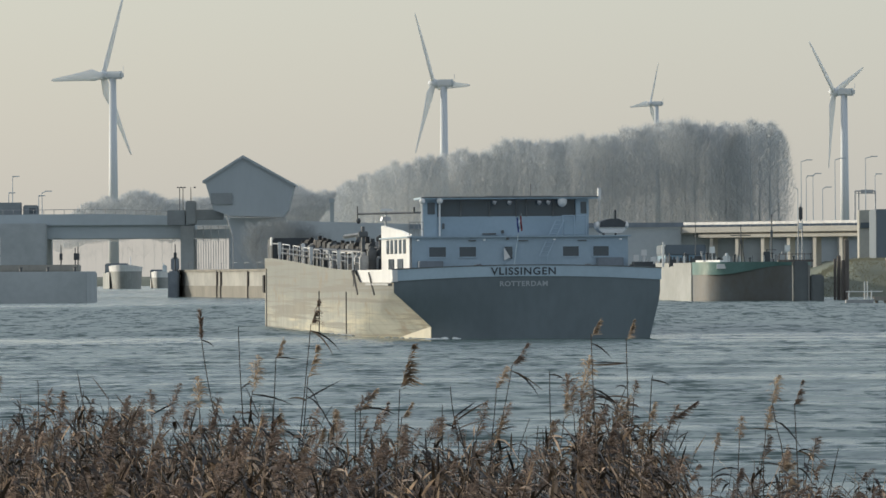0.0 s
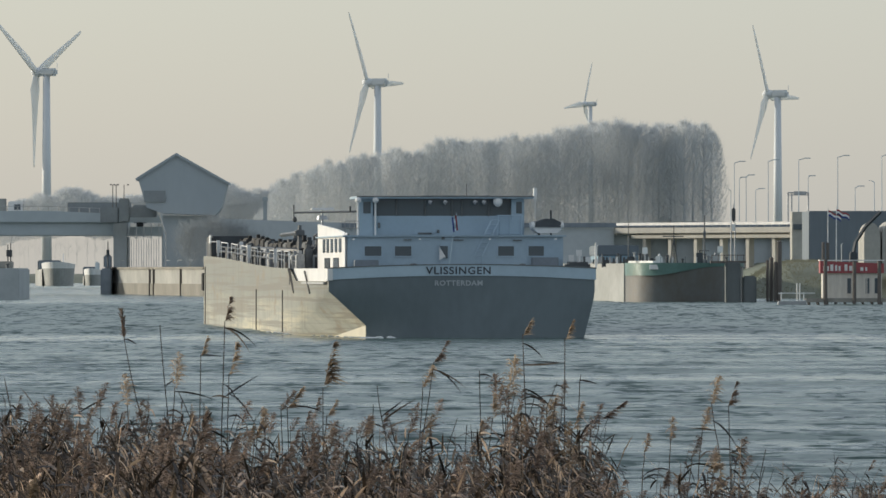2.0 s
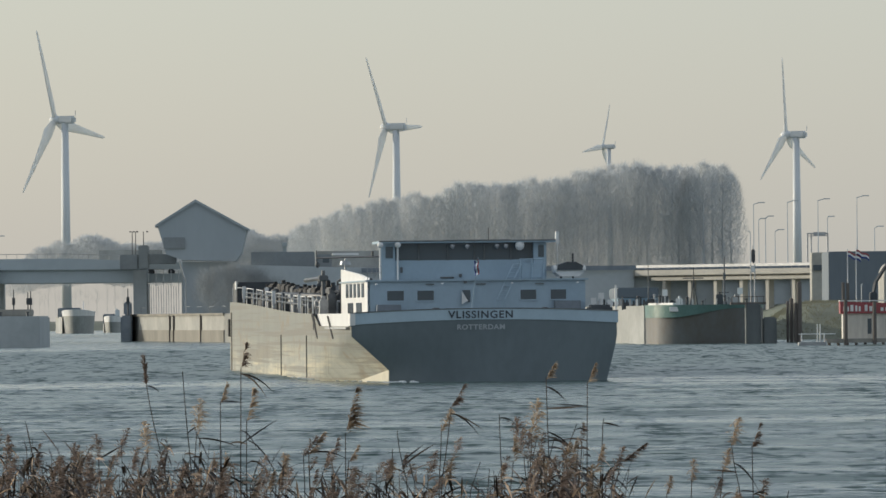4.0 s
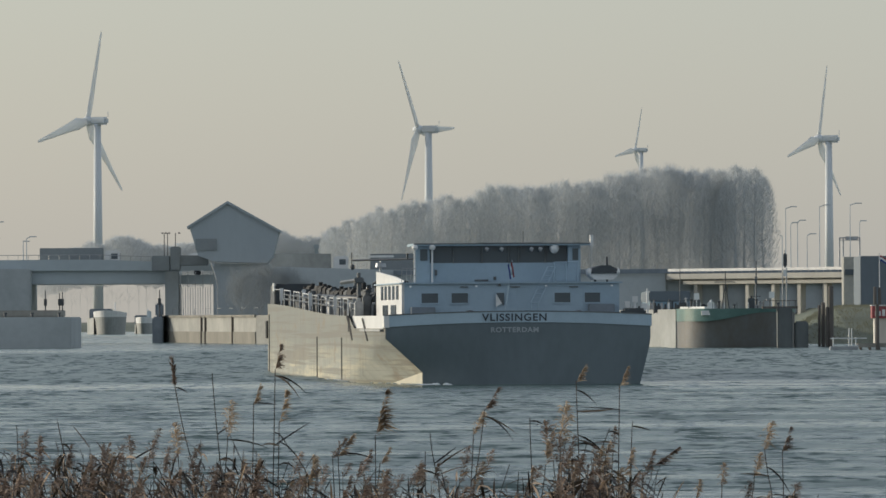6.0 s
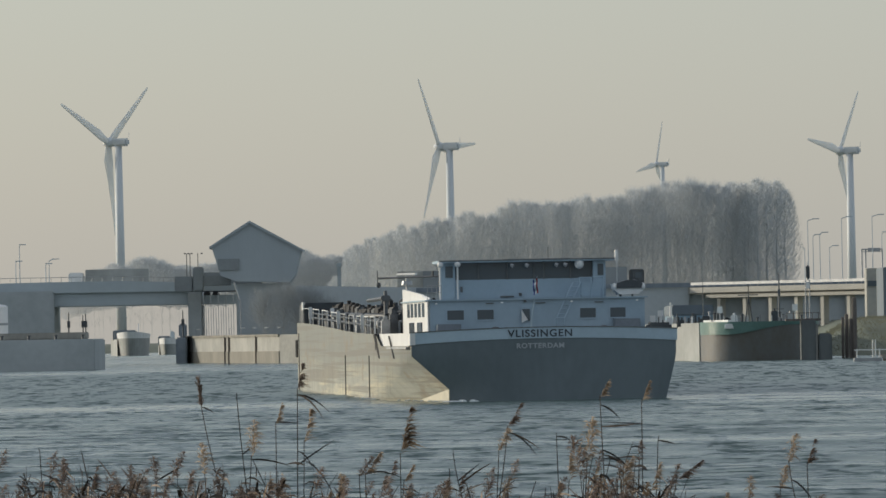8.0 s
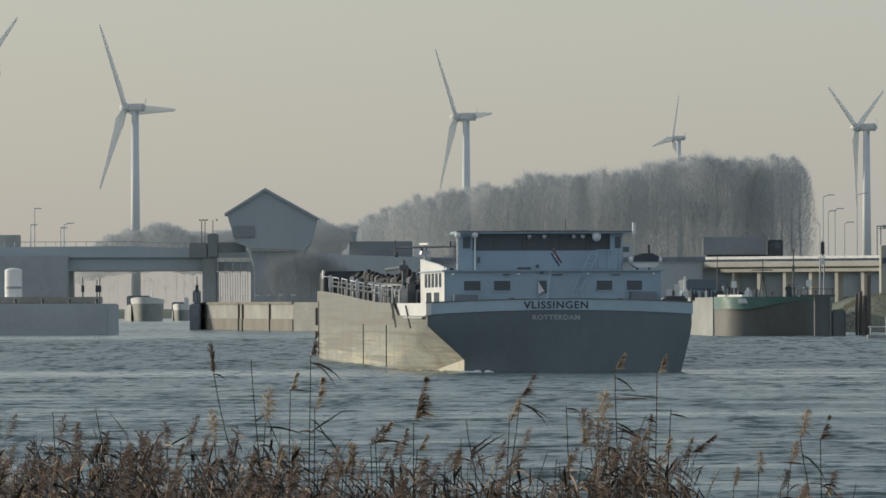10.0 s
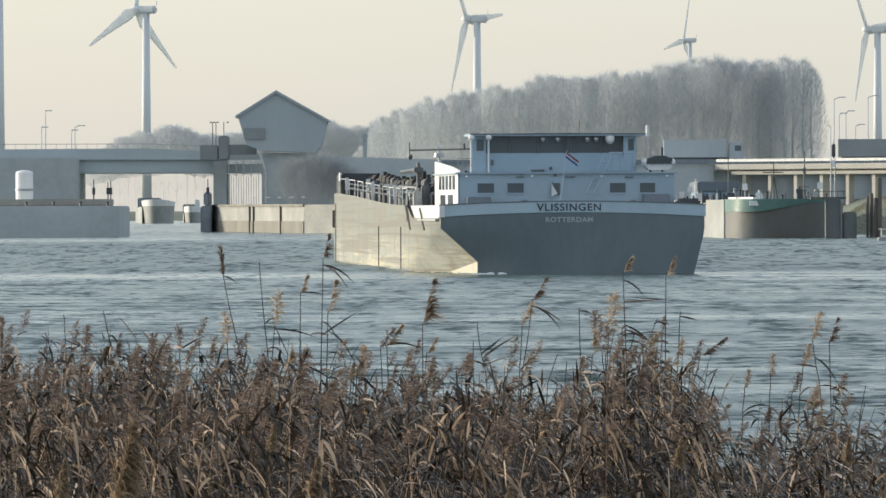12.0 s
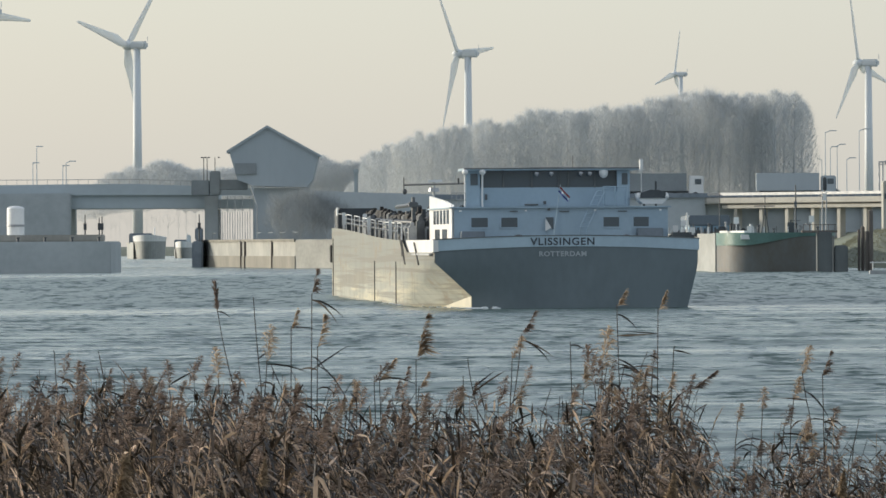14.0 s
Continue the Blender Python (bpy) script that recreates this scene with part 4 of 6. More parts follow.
# ================= bare winter woods =================
def tree_geometry(rnd, h, spread, twigs, first=1, trunk=0.2, thick=1.0):
    """Trunk and limbs as tapered three-sided bars, twigs as thin pointed blades. Returns two vert/face lists."""
    tv, tf, wv, wf = [], [], [], []

    def limb(a, b, r0, r1):
        a, b = np.array(a), np.array(b)
        d = b - a
        u = np.cross(d, (0.3, 1, 0.1))
        u = u / (np.linalg.norm(u) + 1e-9)
        w = np.cross(d, u)
        w = w / (np.linalg.norm(w) + 1e-9)
        s = len(tv)
        for p, r in ((a, r0), (b, r1)):
            for k in range(3):
                an = k * 2.0944
                tv.append(tuple(p + r * (math.cos(an) * u + math.sin(an) * w)))
        for k in range(3):
            tf.append((s + k, s + (k + 1) % 3, s + 3 + (k + 1) % 3, s + 3 + k))

    tips = []
    p = np.array((0.0, 0.0, 0.0))
    n = 7
    for i in range(n):
        q = np.array((rnd.gauss(0, 0.05), rnd.gauss(0, 0.05), h * 0.93 * (i + 1) / n))
        limb(p, q, trunk * (1 - i / n) * h / 22 + trunk * 0.08, trunk * (1 - (i + 1) / n) * h / 22 + trunk * 0.06)
        if i >= first:
            for k in range(6):
                an = rnd.uniform(0, 6.283)
                f = i / n
                ln = spread * (1.15 - 0.75 * f) * rnd.uniform(0.6, 1.0)
                rise = ln * rnd.uniform(0.7, 1.7) * (1 - 0.35 * f)
                p0 = p + (q - p) * rnd.random()
                e = p0 + np.array((math.cos(an) * ln, math.sin(an) * ln, rise))
                e[2] = min(e[2], h * (0.97 - 0.25 * (ln / spread) ** 2 * rnd.random()))
                mid = p0 * 0.5 + e * 0.5 + np.array((rnd.gauss(0, 0.12) * ln, rnd.gauss(0, 0.12) * ln, -0.12 * ln * rnd.random()))
                limb(p0, mid, 0.045 * thick * h / 22, 0.028 * thick * h / 22), limb(mid, e, 0.028 * thick * h / 22, 0.008 * thick)
                tips += [(mid, e)] * 2 + [(p0, mid)]
        p = q
    tips += [(np.array((0, 0, h * 0.7)), np.array((0, 0, h * 0.95)))] * 4
    for k in range(twigs):
        a, b = tips[rnd.randrange(len(tips))]
        o = a + (b - a) * rnd.random() + np.array((rnd.gauss(0, 0.45), rnd.gauss(0, 0.45), rnd.gauss(0, 0.4)))
        dr = (b - a) / (np.linalg.norm(b - a) + 1e-6) * 0.9 + np.array((rnd.gauss(0, 0.7), rnd.gauss(0, 0.7), 0.5 + rnd.gauss(0, 0.4)))
        dr = dr / np.linalg.norm(dr) * rnd.uniform(0.8, 2.4)
        w = np.array((rnd.gauss(0, 1), rnd.gauss(0, 1), rnd.gauss(0, 0.3)))
        w = w / np.linalg.norm(w) * rnd.uniform(0.008, 0.015)
        s = len(wv)
        wv += [tuple(o - w), tuple(o + w), tuple(o + dr)]
        wf.append((s, s + 1, s + 2))
    return tv, tf, wv, wf


def place_many(variants, spots):
    """Joins many turned and scaled copies of the variants into one mesh's lists."""
    V, Fc, base = [], [], 0
    for k, (x, y, z, s, a, sz) in spots:
        v, f = variants[k]
        c, sn = math.cos(a), math.sin(a)
        arr = np.array(v)
        out = np.empty_like(arr)
        out[:, 0] = x + s * (arr[:, 0] * c - arr[:, 1] * sn)
        out[:, 1] = y + s * (arr[:, 0] * sn + arr[:, 1] * c)
        out[:, 2] = z + sz * arr[:, 2]
        V.append(out)
        Fc += [tuple(i + base for i in q) for q in f]
        base += len(v)
    return np.concatenate(V).tolist(), Fc


def wood_tree(rnd, h, spread, twigs, low=0.1, trunk=0.2, thick=1.0, wide=(0.02, 0.045)):
    """A tree of a closed wood: bare limbs inside a domed crown that fine twigs fill to its edge."""
    tv, tf, _, _ = tree_geometry(rnd, h, spread, 0, 1, trunk, thick)
    rng = np.random.default_rng(rnd.randrange(10 ** 6))
    f = rng.random(twigs) ** 0.85
    an = rng.uniform(0, 2 * math.pi, twigs)
    lobes = 1 + 0.22 * np.sin(3 * an + rnd.uniform(0, 6)) * np.sin(9 * f + rnd.uniform(0, 6))
    rad = spread * lobes * np.minimum(1, np.sqrt(f / 0.3)) * np.sqrt(np.clip(1 - np.maximum(0, (f - 0.45) / 0.55) ** 2, 0, 1)) * np.sqrt(rng.random(twigs))
    o = np.stack([rad * np.cos(an), rad * np.sin(an), h * (low + (1 - low) * f) - 0.6], axis=1)
    d = np.stack([np.cos(an) * 0.5, np.sin(an) * 0.5, np.full(twigs, 0.75)], axis=1) + rng.normal(0, 0.35, (twigs, 3))
    d *= (rng.uniform(0.5, 1.5, twigs) / np.linalg.norm(d, axis=1))[:, None]
    w = rng.normal(0, 1, (twigs, 3)) * (1, 1, 0.3)
    w *= (rng.uniform(*wide, twigs) / np.linalg.norm(w, axis=1))[:, None]
    w *= (0.75 + 0.9 * f)[:, None]
    wv = np.stack([o - w, o + w, o + d], axis=1).reshape(-1, 3)
    return tv, tf, wv.tolist(), [(3 * i, 3 * i + 1, 3 * i + 2) for i in range(twigs)]


def build_woods():
    rnd = random.Random(11)
    var = [wood_tree(rnd, 20, rnd.uniform(2.4, 3.4), 6600, trunk=0.1, thick=0.5, wide=(0.008, 0.018)) for k in range(6)]
    trunks, crowns = [(v[0], v[1]) for v in var], [(v[2], v[3]) for v in var]
    # crest of the wood: place across against height of the tree tops
    cx = [-21.0, -18.7, -17.0, -15.2, -12.7, -7.7, -2.1, 3.9, 6.9, 9.4, 11.9, 14.4, 23.4, 30.9, 33.0, 35.0, 39.0, 43.0, 46.0, 54.0]
    cz = [14.0, 17.4, 19.2, 20.6, 21.4, 23.2, 24.6, 25.2, 25.0, 26.2, 27.3, 26.9, 27.4, 27.9, 28.9, 29.6, 30.0, 30.0, 29.4, 29.0]
    spots = []
    for row, (yy, low) in enumerate(((1500, 1.0), (1509, 1.0))):
        x = cx[0] + (row % 3) * 0.7
        while x < cx[-1]:
            top = float(np.interp(x, cx, cz)) * low + rnd.gauss(-0.15, 0.4)
            z0 = 4.6
            s = (top - z0) / 20.0
            spots.append((rnd.randrange(6), (x, yy + rnd.uniform(-2, 2), z0, max(0.55, s * 0.85), rnd.uniform(0, 6.28), s)))
            x += rnd.uniform(1.5, 2.7)
    v, f = place_many(trunks, spots)
    w = thing("bare_wood", "leafless winter wood of slender trees, grey with haze", "woods", kind="stuff")
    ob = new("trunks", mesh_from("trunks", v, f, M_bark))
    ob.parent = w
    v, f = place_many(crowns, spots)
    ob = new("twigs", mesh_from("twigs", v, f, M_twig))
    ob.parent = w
    # far scrub beyond the bridge
    spots = []
    prof_x = [-79.6, -77.6, -75.7, -73.3, -70.4, -67.8, -65.1, -63.0, -60.4, -57.5, -54.0, -49.3, -40.0, -30.6, -28.3, -25.3, -23.0, -19.0]
    prof_z = [14.6, 15.8, 17.2, 18.6, 19.4, 19.6, 20.9, 21.2, 20.2, 19.4, 18.7, 19.4, 20.6, 21.6, 20.5, 19.7, 20.3, 23.0]
    shrub = [wood_tree(rnd, 20, 3.2, 3600, 0.42, 0.018, 0.3, (0.010, 0.022)) for k in range(4)]
    trunks, crowns = [(v[0], v[1]) for v in shrub], [(v[2], v[3]) for v in shrub]
    for row in range(2):
        x = prof_x[0]
        while x < prof_x[-1]:
            top = float(np.interp(x, prof_x, prof_z)) + rnd.gauss(-0.1, 0.35)
            s = max(0.2, (top - 4) / 20.0)
            spots.append((rnd.randrange(4), (x, 1750 + row * 8, 4.0, s * 0.9 + 0.2, rnd.uniform(0, 6.28), s)))
            x += rnd.uniform(1.5, 2.5)
    v, f = place_many(trunks, spots)
    w = thing("far_scrub", "far leafless scrub wood behind the bridge", "woods", kind="stuff")
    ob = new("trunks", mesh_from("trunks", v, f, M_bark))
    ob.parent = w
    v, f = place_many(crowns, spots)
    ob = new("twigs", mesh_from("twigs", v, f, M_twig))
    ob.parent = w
    # bare bushes round the foot of the control tower
    for bx, top, wd in ((-26.79, 10.0, 2.6), (-24.08, 10.79, 3.0), (-22.16, 10.63, 3.0), (-20.16, 9.78, 2.8), (-18.24, 8.48, 2.4)):
        tr = thing("bare_bush", "leafless grey bush at the foot of the tower", "bush", "bushes at the tower", at=pose(bx, 1217 + rnd.uniform(-1, 1), 3.4))
        a, b, c, d = tree_geometry(rnd, top - 3.4, wd, 2600, 0, 0.12, 0.8)
        ob = new("trunk", mesh_from("trunk", a, b, M_brush))
        ob.parent = tr
        ob = new("crown", mesh_from("crown", c, d, M_brush))
        ob.parent = tr
    # the separate poplars at the wood's end
    for k, (x, y, top, sp) in enumerate(((50.4, 1503, 29.3, 2.0), (52.4, 1500, 29.0, 1.9), (54.6, 1496, 29.7, 2.3),
                                         (56.4, 1502, 29.1, 2.2), (58.1, 1498, 29.2, 2.3), (59.7, 1503, 27.8, 1.9))):
        tr = thing("bare_poplar", "tall leafless poplar at the end of the wood", "tree", "poplars", at=pose(x, y, 4.5))
        a, b, c, d = wood_tree(rnd, top - 4.0, sp * 1.45, 9000, 0.08, 0.30, 1.6, (0.010, 0.021))
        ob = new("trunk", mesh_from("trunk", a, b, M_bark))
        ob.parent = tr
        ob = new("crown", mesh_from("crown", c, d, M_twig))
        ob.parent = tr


build_woods()


# ================= right bank: viaduct, halls, moored ship, jetty =================
def build_viaduct():
    va = thing("viaduct", "pale concrete road viaduct on columns with steel parapet", "viaduct")
    y = 1240
    x0, x1 = 34.9, 62.0
    bm = B()
    box(bm, x0, x1, y, y + 18, 8.69, 9.69, 0.1)
    part("edge_beam", bm, M_concrete_pale, va)
    bm = B()
    box(bm, x0 + 2, x1 - 1, y + 0.1, y + 1.15, 8.11, 8.69)
    part("girder", bm, M_concrete_pale, va)
    for k in range(7):
        bm = B()
        x = x0 + 4.5 + k * 3.7
        box(bm, x, x + 0.6, y + 0.15, y + 0.75, 3, 8.11, 0.05)
        part("column", bm, M_concrete_pale, va)
    bm = B()
    box(bm, -5, x1 + 60, y - 0.2, y + 0.1, 9.69, 10.35)
    part("parapet", bm, M_locker, va, "grey steel crash barrier")
    # added backing, its pale colour stands in for haze in the open space
    bm = B()
    box(bm, x0, x1, y + 1.2, y + 1.8, 3, 8.60)
    part("haze_backing", bm, M_embank, va, "added pale backing for the hazy opening beneath the deck")
    return va


build_viaduct()


def build_sunlit_beam():
    """The viaduct's edge beam, added again as a turned piece so its face catches the sun."""
    va = thing("viaduct_sunlit_beam", "added turned copy of the viaduct's sunlit pale beam on columns", "viaduct", at=pose(35.06, 1238, 0, 0, 0, -52))
    L = 42.0
    z1, z2, z3, z4 = 9.59, 8.78, 8.53, 8.04
    bm = B()
    box(bm, 0, L, 0, 6, z2, z1, 0.06)
    part("edge_beam", bm, M_beam, va)
    bm = B()
    box(bm, 3, L, 0.5, 5.5, z4, z3, 0.04)
    box(bm, 3.5, L, 1.0, 5, z3, z2)
    part("girder", bm, M_beam, va)
    for k in range(7):
        bm = B()
        x = 5 + k * 5.8
        box(bm, x, x + 0.8, 1.0, 2.0, 0.5, z4, 0.05)
        part("column", bm, M_beam, va)
    for k in range(26):
        bm = B()
        rod(bm, (0.4 + k * 1.64, 0.3, z1), (0.4 + k * 1.64, 0.3, z1 + 0.75), 0.05, None, 6)
        part("rail_post", bm, M_steel, va)
    bm = B()
    box(bm, 0, L, 0.22, 0.30, z1 + 0.35, z1 + 0.75)
    part("crash_barrier", bm, M_steel, va)


build_sunlit_beam()

bm = B()
slab(bm, [(-31.41, 3), (-31.41, 11.31), (-6.96, 10.48), (34.98, 9.69), (34.98, 3)], 1240.5, 1241.4)
slab(bm, [(-31.41, 3), (-31.41, 11.31 - 1.8), (-6.96, 10.48 - 1.5), (26.19, 9.85 - 1.0), (34.98, 9.69 - 0.4), (34.98, 3)], 1241.4, 1258)
solid("road_embankment", bm, M_embank, "road embankment coloured in haze grey", "embankment", kind="structure")
for nm, x0, x1, z in (("road_west", -330, -110, 11.84), ("road_east", 62.0, 300, 9.69)):
    bm = B()
    low = z - (1.8 if x0 < 0 else 0.4)
    slab(bm, [(x0, 3), (x0, z), (x1, z), (x1, 3)], 1240, 1241.2), slab(bm, [(x0, 3), (x0, low), (x1, low), (x1, 3)], 1241.2, 1259)
    solid(nm, bm, M_embank, "haze-grey embankment that carries the road on", "embankment", kind="structure")


def build_halls():
    h = thing("control_building", "beige concrete building with a window strip at the viaduct's end", "building")
    bm = B()
    box(bm, 58.82, 61.62, 1194, 1200, 1, 11.66, 0.1)
    part("wall", bm, M_concrete_pale, h)
    bm = B()
    box(bm, 58.98, 61.22, 1193.8, 1194.2, 9.11, 9.9)
    part("window", bm, M_glass, h)
    h = thing("dark_hall", "large dark-clad flat-roofed hall", "building")
    bm = B()
    box(bm, 57.5, 83.55, 1122, 1140, 3, 11.26, 0.1)
    part("wall", bm, M_hall, h)


build_halls()


MAST_X = -0.95


def build_moored():
    ms = thing("moored_barge", "moored inland barge with a green bow band and dark hull", "barge", at=pose(32.78, 890, 0, 0, 0, 0))
    zt, w = 4.26, 6.31

    def bow_shape(z0, z1, flare0, flare1, n=26, rise=0.0, wide=1.0):
        bm = B()
        w_ = w * wide
        rows = []
        for j in range(5):
            z, fl = z0 + (z1 - z0) * j / 4, flare0 + (flare1 - flare0) * j / 4
            row = [(-w_, 30), (-w_, 14)]
            for k in range(n + 1):
                a = math.pi * (1 - k / n)
                row.append((w_ * math.copysign(abs(math.cos(a)) ** 0.75, math.cos(a)), 9 - 8 * abs(math.sin(a)) ** 0.85 * fl))
            row += [(w_, 14), (w_, 30)]
            rows.append([bm.verts.new((x, y, z + rise * (1 - j / 4) * smooth(-0.6 * w, 0.5 * w, x))) for x, y in row])
        for a, b in zip(rows, rows[1:]):
            for i in range(len(a) - 1):
                bm.faces.new((a[i], a[i + 1], b[i + 1], b[i]))
        bm.faces.new([bm.verts.new(v.co) for v in rows[-1]])   # flat deck, its own edge
        return bm
    part("hull", bow_shape(-1.5, zt - 0.3, 0.86, 1.03, wide=0.99), M_rusty, ms, "dark rust-stained bow plating", smooth=True)
    part("bow_band", bow_shape(zt - 1.44, zt - 0.1, 1.03, 1.06, rise=0.95), M_green, ms, "pale green painted bow bulwark", smooth=True)
    bm = B()
    box(bm, -w - 0.05, w + 0.05, 13, 30, -1.5, zt - 0.4)
    part("hold", bm, M_black, ms)
    bm = B()
    slab_z(bm, [(-w - 0.1, 9), (-w + 1, 9), (-w - 3.2, 84), (-w - 4.9, 84)], -1.5, zt - 0.15)
    part("side", bm, M_hull, ms, "pale grey hull side")
    bm = B()
    box(bm, -w * 0.62, -w * 0.62 + 1.3, 1.15, 3.6, zt - 0.80, zt - 0.30)
    part("name_plate", bm, M_white, ms, "white name plate with unreadable letters")
    rnd = random.Random(9)
    for k in range(26):
        bm = B()
        x = -w - 2.6 + rnd.random() * (2 * w + 2)
        y = 12 + rnd.random() * 6 if x > -w else 30
        h = rnd.uniform(0.25, 1.0)
        if rnd.random() < 0.5:
            rod(bm, (x, y, zt - 0.5), (x, y, zt + h), 0.1, None, 8), ball(bm, (x, y, zt + h), 0.18, 0.18, 0.1, 8, 6)
        else:
            box(bm, x, x + rnd.uniform(0.3, 0.9), y, y + 0.5, zt - 0.5, zt + h * 0.7, 0.05)
        part("deck_gear", bm, rnd.choice((M_pipe, M_pipe, M_steel)), ms)
    for k in range(16):
        bm = B()
        y = 10 + k * 4.6
        x = -w - 0.1 - (y - 9) / 75 * 3.9
        box(bm, x, x + 0.22, y, y + 0.5, zt - 0.2, zt + rnd.uniform(0.2, 0.75), 0.03)
        part("side_post", bm, rnd.choice((M_white, M_pipe, M_pipe, M_steel)), ms)
    bm = B()
    rod(bm, (MAST_X, 13, zt - 0.5), (MAST_X, 13, zt + 3.9), 0.07, 0.05), rod(bm, (MAST_X - 1.15, 13, zt + 2.75), (MAST_X + 1.05, 13, zt + 2.75), 0.05)
    rod(bm, (MAST_X - 0.45, 12.8, zt - 0.4), (MAST_X, 13, zt + 2.6), 0.05), rod(bm, (MAST_X + 0.45, 12.8, zt - 0.4), (MAST_X, 13, zt + 2.6), 0.05)
    part("mast", bm, M_pipe, ms, "dark folding mast with a yard")
    for x, h, r in ((-w - 2.9, 2.1, 0.13), (-w - 2.2, 0.9, 0.09), (-w + 0.6, 4.2, 0.06), (MAST_X + 3.4, 5.0, 0.10)):
        bm = B()
        rod(bm, (x, 16, zt - 0.6), (x, 16, zt + h), r, r * 0.7, 8)
        if h > 4.5:
            box(bm, x - 0.14, x + 0.14, 15.9, 16.1, zt + 2.6, zt + 3.3, 0.03), bar(bm, (x - 0.5, 16, zt + 1.2), (x + 0.5, 16, zt + 1.2), 0.06)
        part("deck_pole", bm, M_white if r > 0.12 else M_gear, ms)
    for k in range(9):   # hand rail round the bow deck
        bm = B()
        x = -w * 0.8 + k * w * 0.2
        rod(bm, (x, 5.5 + abs(k - 4) * 0.9, zt - 0.5), (x, 5.5 + abs(k - 4) * 0.9, zt + 0.55), 0.035, None, 6)
        part("rail_post", bm, M_white if k % 2 else M_gear, ms)
    for k, (x, h) in enumerate(((-4.4, 0.9), (-2.9, 0.6), (1.4, 1.0), (3.1, 0.7))):
        bm = B()
        box(bm, x, x + 0.7, 11.5, 12.4, zt - 0.5, zt + h, 0.06), rod(bm, (x + 0.35, 12, zt + h), (x + 0.35, 12, zt + h + 0.25), 0.12, None, 10)
        part("winch_housing", bm, (M_gear, M_white, M_pipe, M_steel)[k], ms)
    bm = B()
    slab_z(bm, [(-w * 0.92, 12.9), (-w * 0.55, 4.2), (-w * 0.5, 4.6), (-w * 0.85, 13.1)], zt - 0.1, zt + 0.12)
    part("bow_rail", bm, M_white, ms)
    return ms


build_moored()


def build_hatch_barge():
    """A second ship lying astern, low in the water under its hatch covers."""
    b = thing("hatch_barge", "moored cargo barge with dark hatch covers and blue coaming", "barge", at=pose(28.6, 999, 0))
    bm = B()
    slab_z(bm, [(-2.4, 0), (2.6, 0), (2.6, 40), (-2.6, 40)], -1.5, 4.4)
    part("hull", bm, M_rusty, b)
    bm = B()
    box(bm, -2.3, 2.4, 1.0, 38, 4.4, 5.1, 0.06)
    part("coaming", bm, M_hatch, b, "blue painted hold coaming")
    for k in range(7):
        bm = B()
        box(bm, -2.4, 2.5, 1.0 + k * 5.3, 6.2 + k * 5.3, 5.11, 6.35, 0.12)
        part("hatch_cover", bm, M_hall, b, "dark stacked hatch cover")
    for x in (-2.2, -0.2, 1.6):
        bm = B()
        rod(bm, (x, 0.4, 4.35), (x, 0.4, 5.0), 0.07, None, 8), ball(bm, (x, 0.4, 5.0), 0.12, 0.12, 0.08, 8, 6)
        part("bollard", bm, M_pipe, b)


build_hatch_barge()


def build_bank_grass():
    """Rough grass on the slope behind the landing stage."""
    rng = np.random.default_rng(31)
    n = 26000
    y = rng.uniform(958, 1075, n)
    x = rng.uniform(33, 75, n)
    lump = 0.6 + 0.5 * np.sin(x * 0.9 + 2 * np.sin(y * 0.11)) * np.sin(y * 0.35)
    h = rng.uniform(0.12, 0.42, n) * lump
    z = np.array([ground_z(a, b) for a, b in zip(x, y)])
    lean, w = rng.normal(0.05, 0.12, n), rng.uniform(0.02, 0.05, n)
    v = np.stack([np.stack([x - w, y, z - 0.05], 1), np.stack([x + w, y, z - 0.05], 1), np.stack([x + lean, y, z + h], 1)], 1).reshape(-1, 3)
    ob = new("bank_grass", mesh_from("bank_grass", v.tolist(), [(3 * i, 3 * i + 1, 3 * i + 2) for i in range(n)], M_rough_grass))
    tagged(ob, "rough yellow-green winter grass on the bank", "grass", kind="stuff")


build_bank_grass()


def build_piles():
    for x, y, z, w in ((41.81, 902, 4.32, 5), (42.17, 901, 4.62, 7), (42.54, 900, 4.14, 6), (42.96, 900, 6.37, 9)):
        bm = B()
        rod(bm, (x, y, -3), (x, y, z), w * 0.03, None, 12)
        rod(bm, (x, y, z), (x, y, z + 0.15), w * 0.033, w * 0.02, 12)
        solid("mooring_post", bm, M_timber, "tarred mooring pile standing in the water", "pile", "mooring piles")


build_piles()



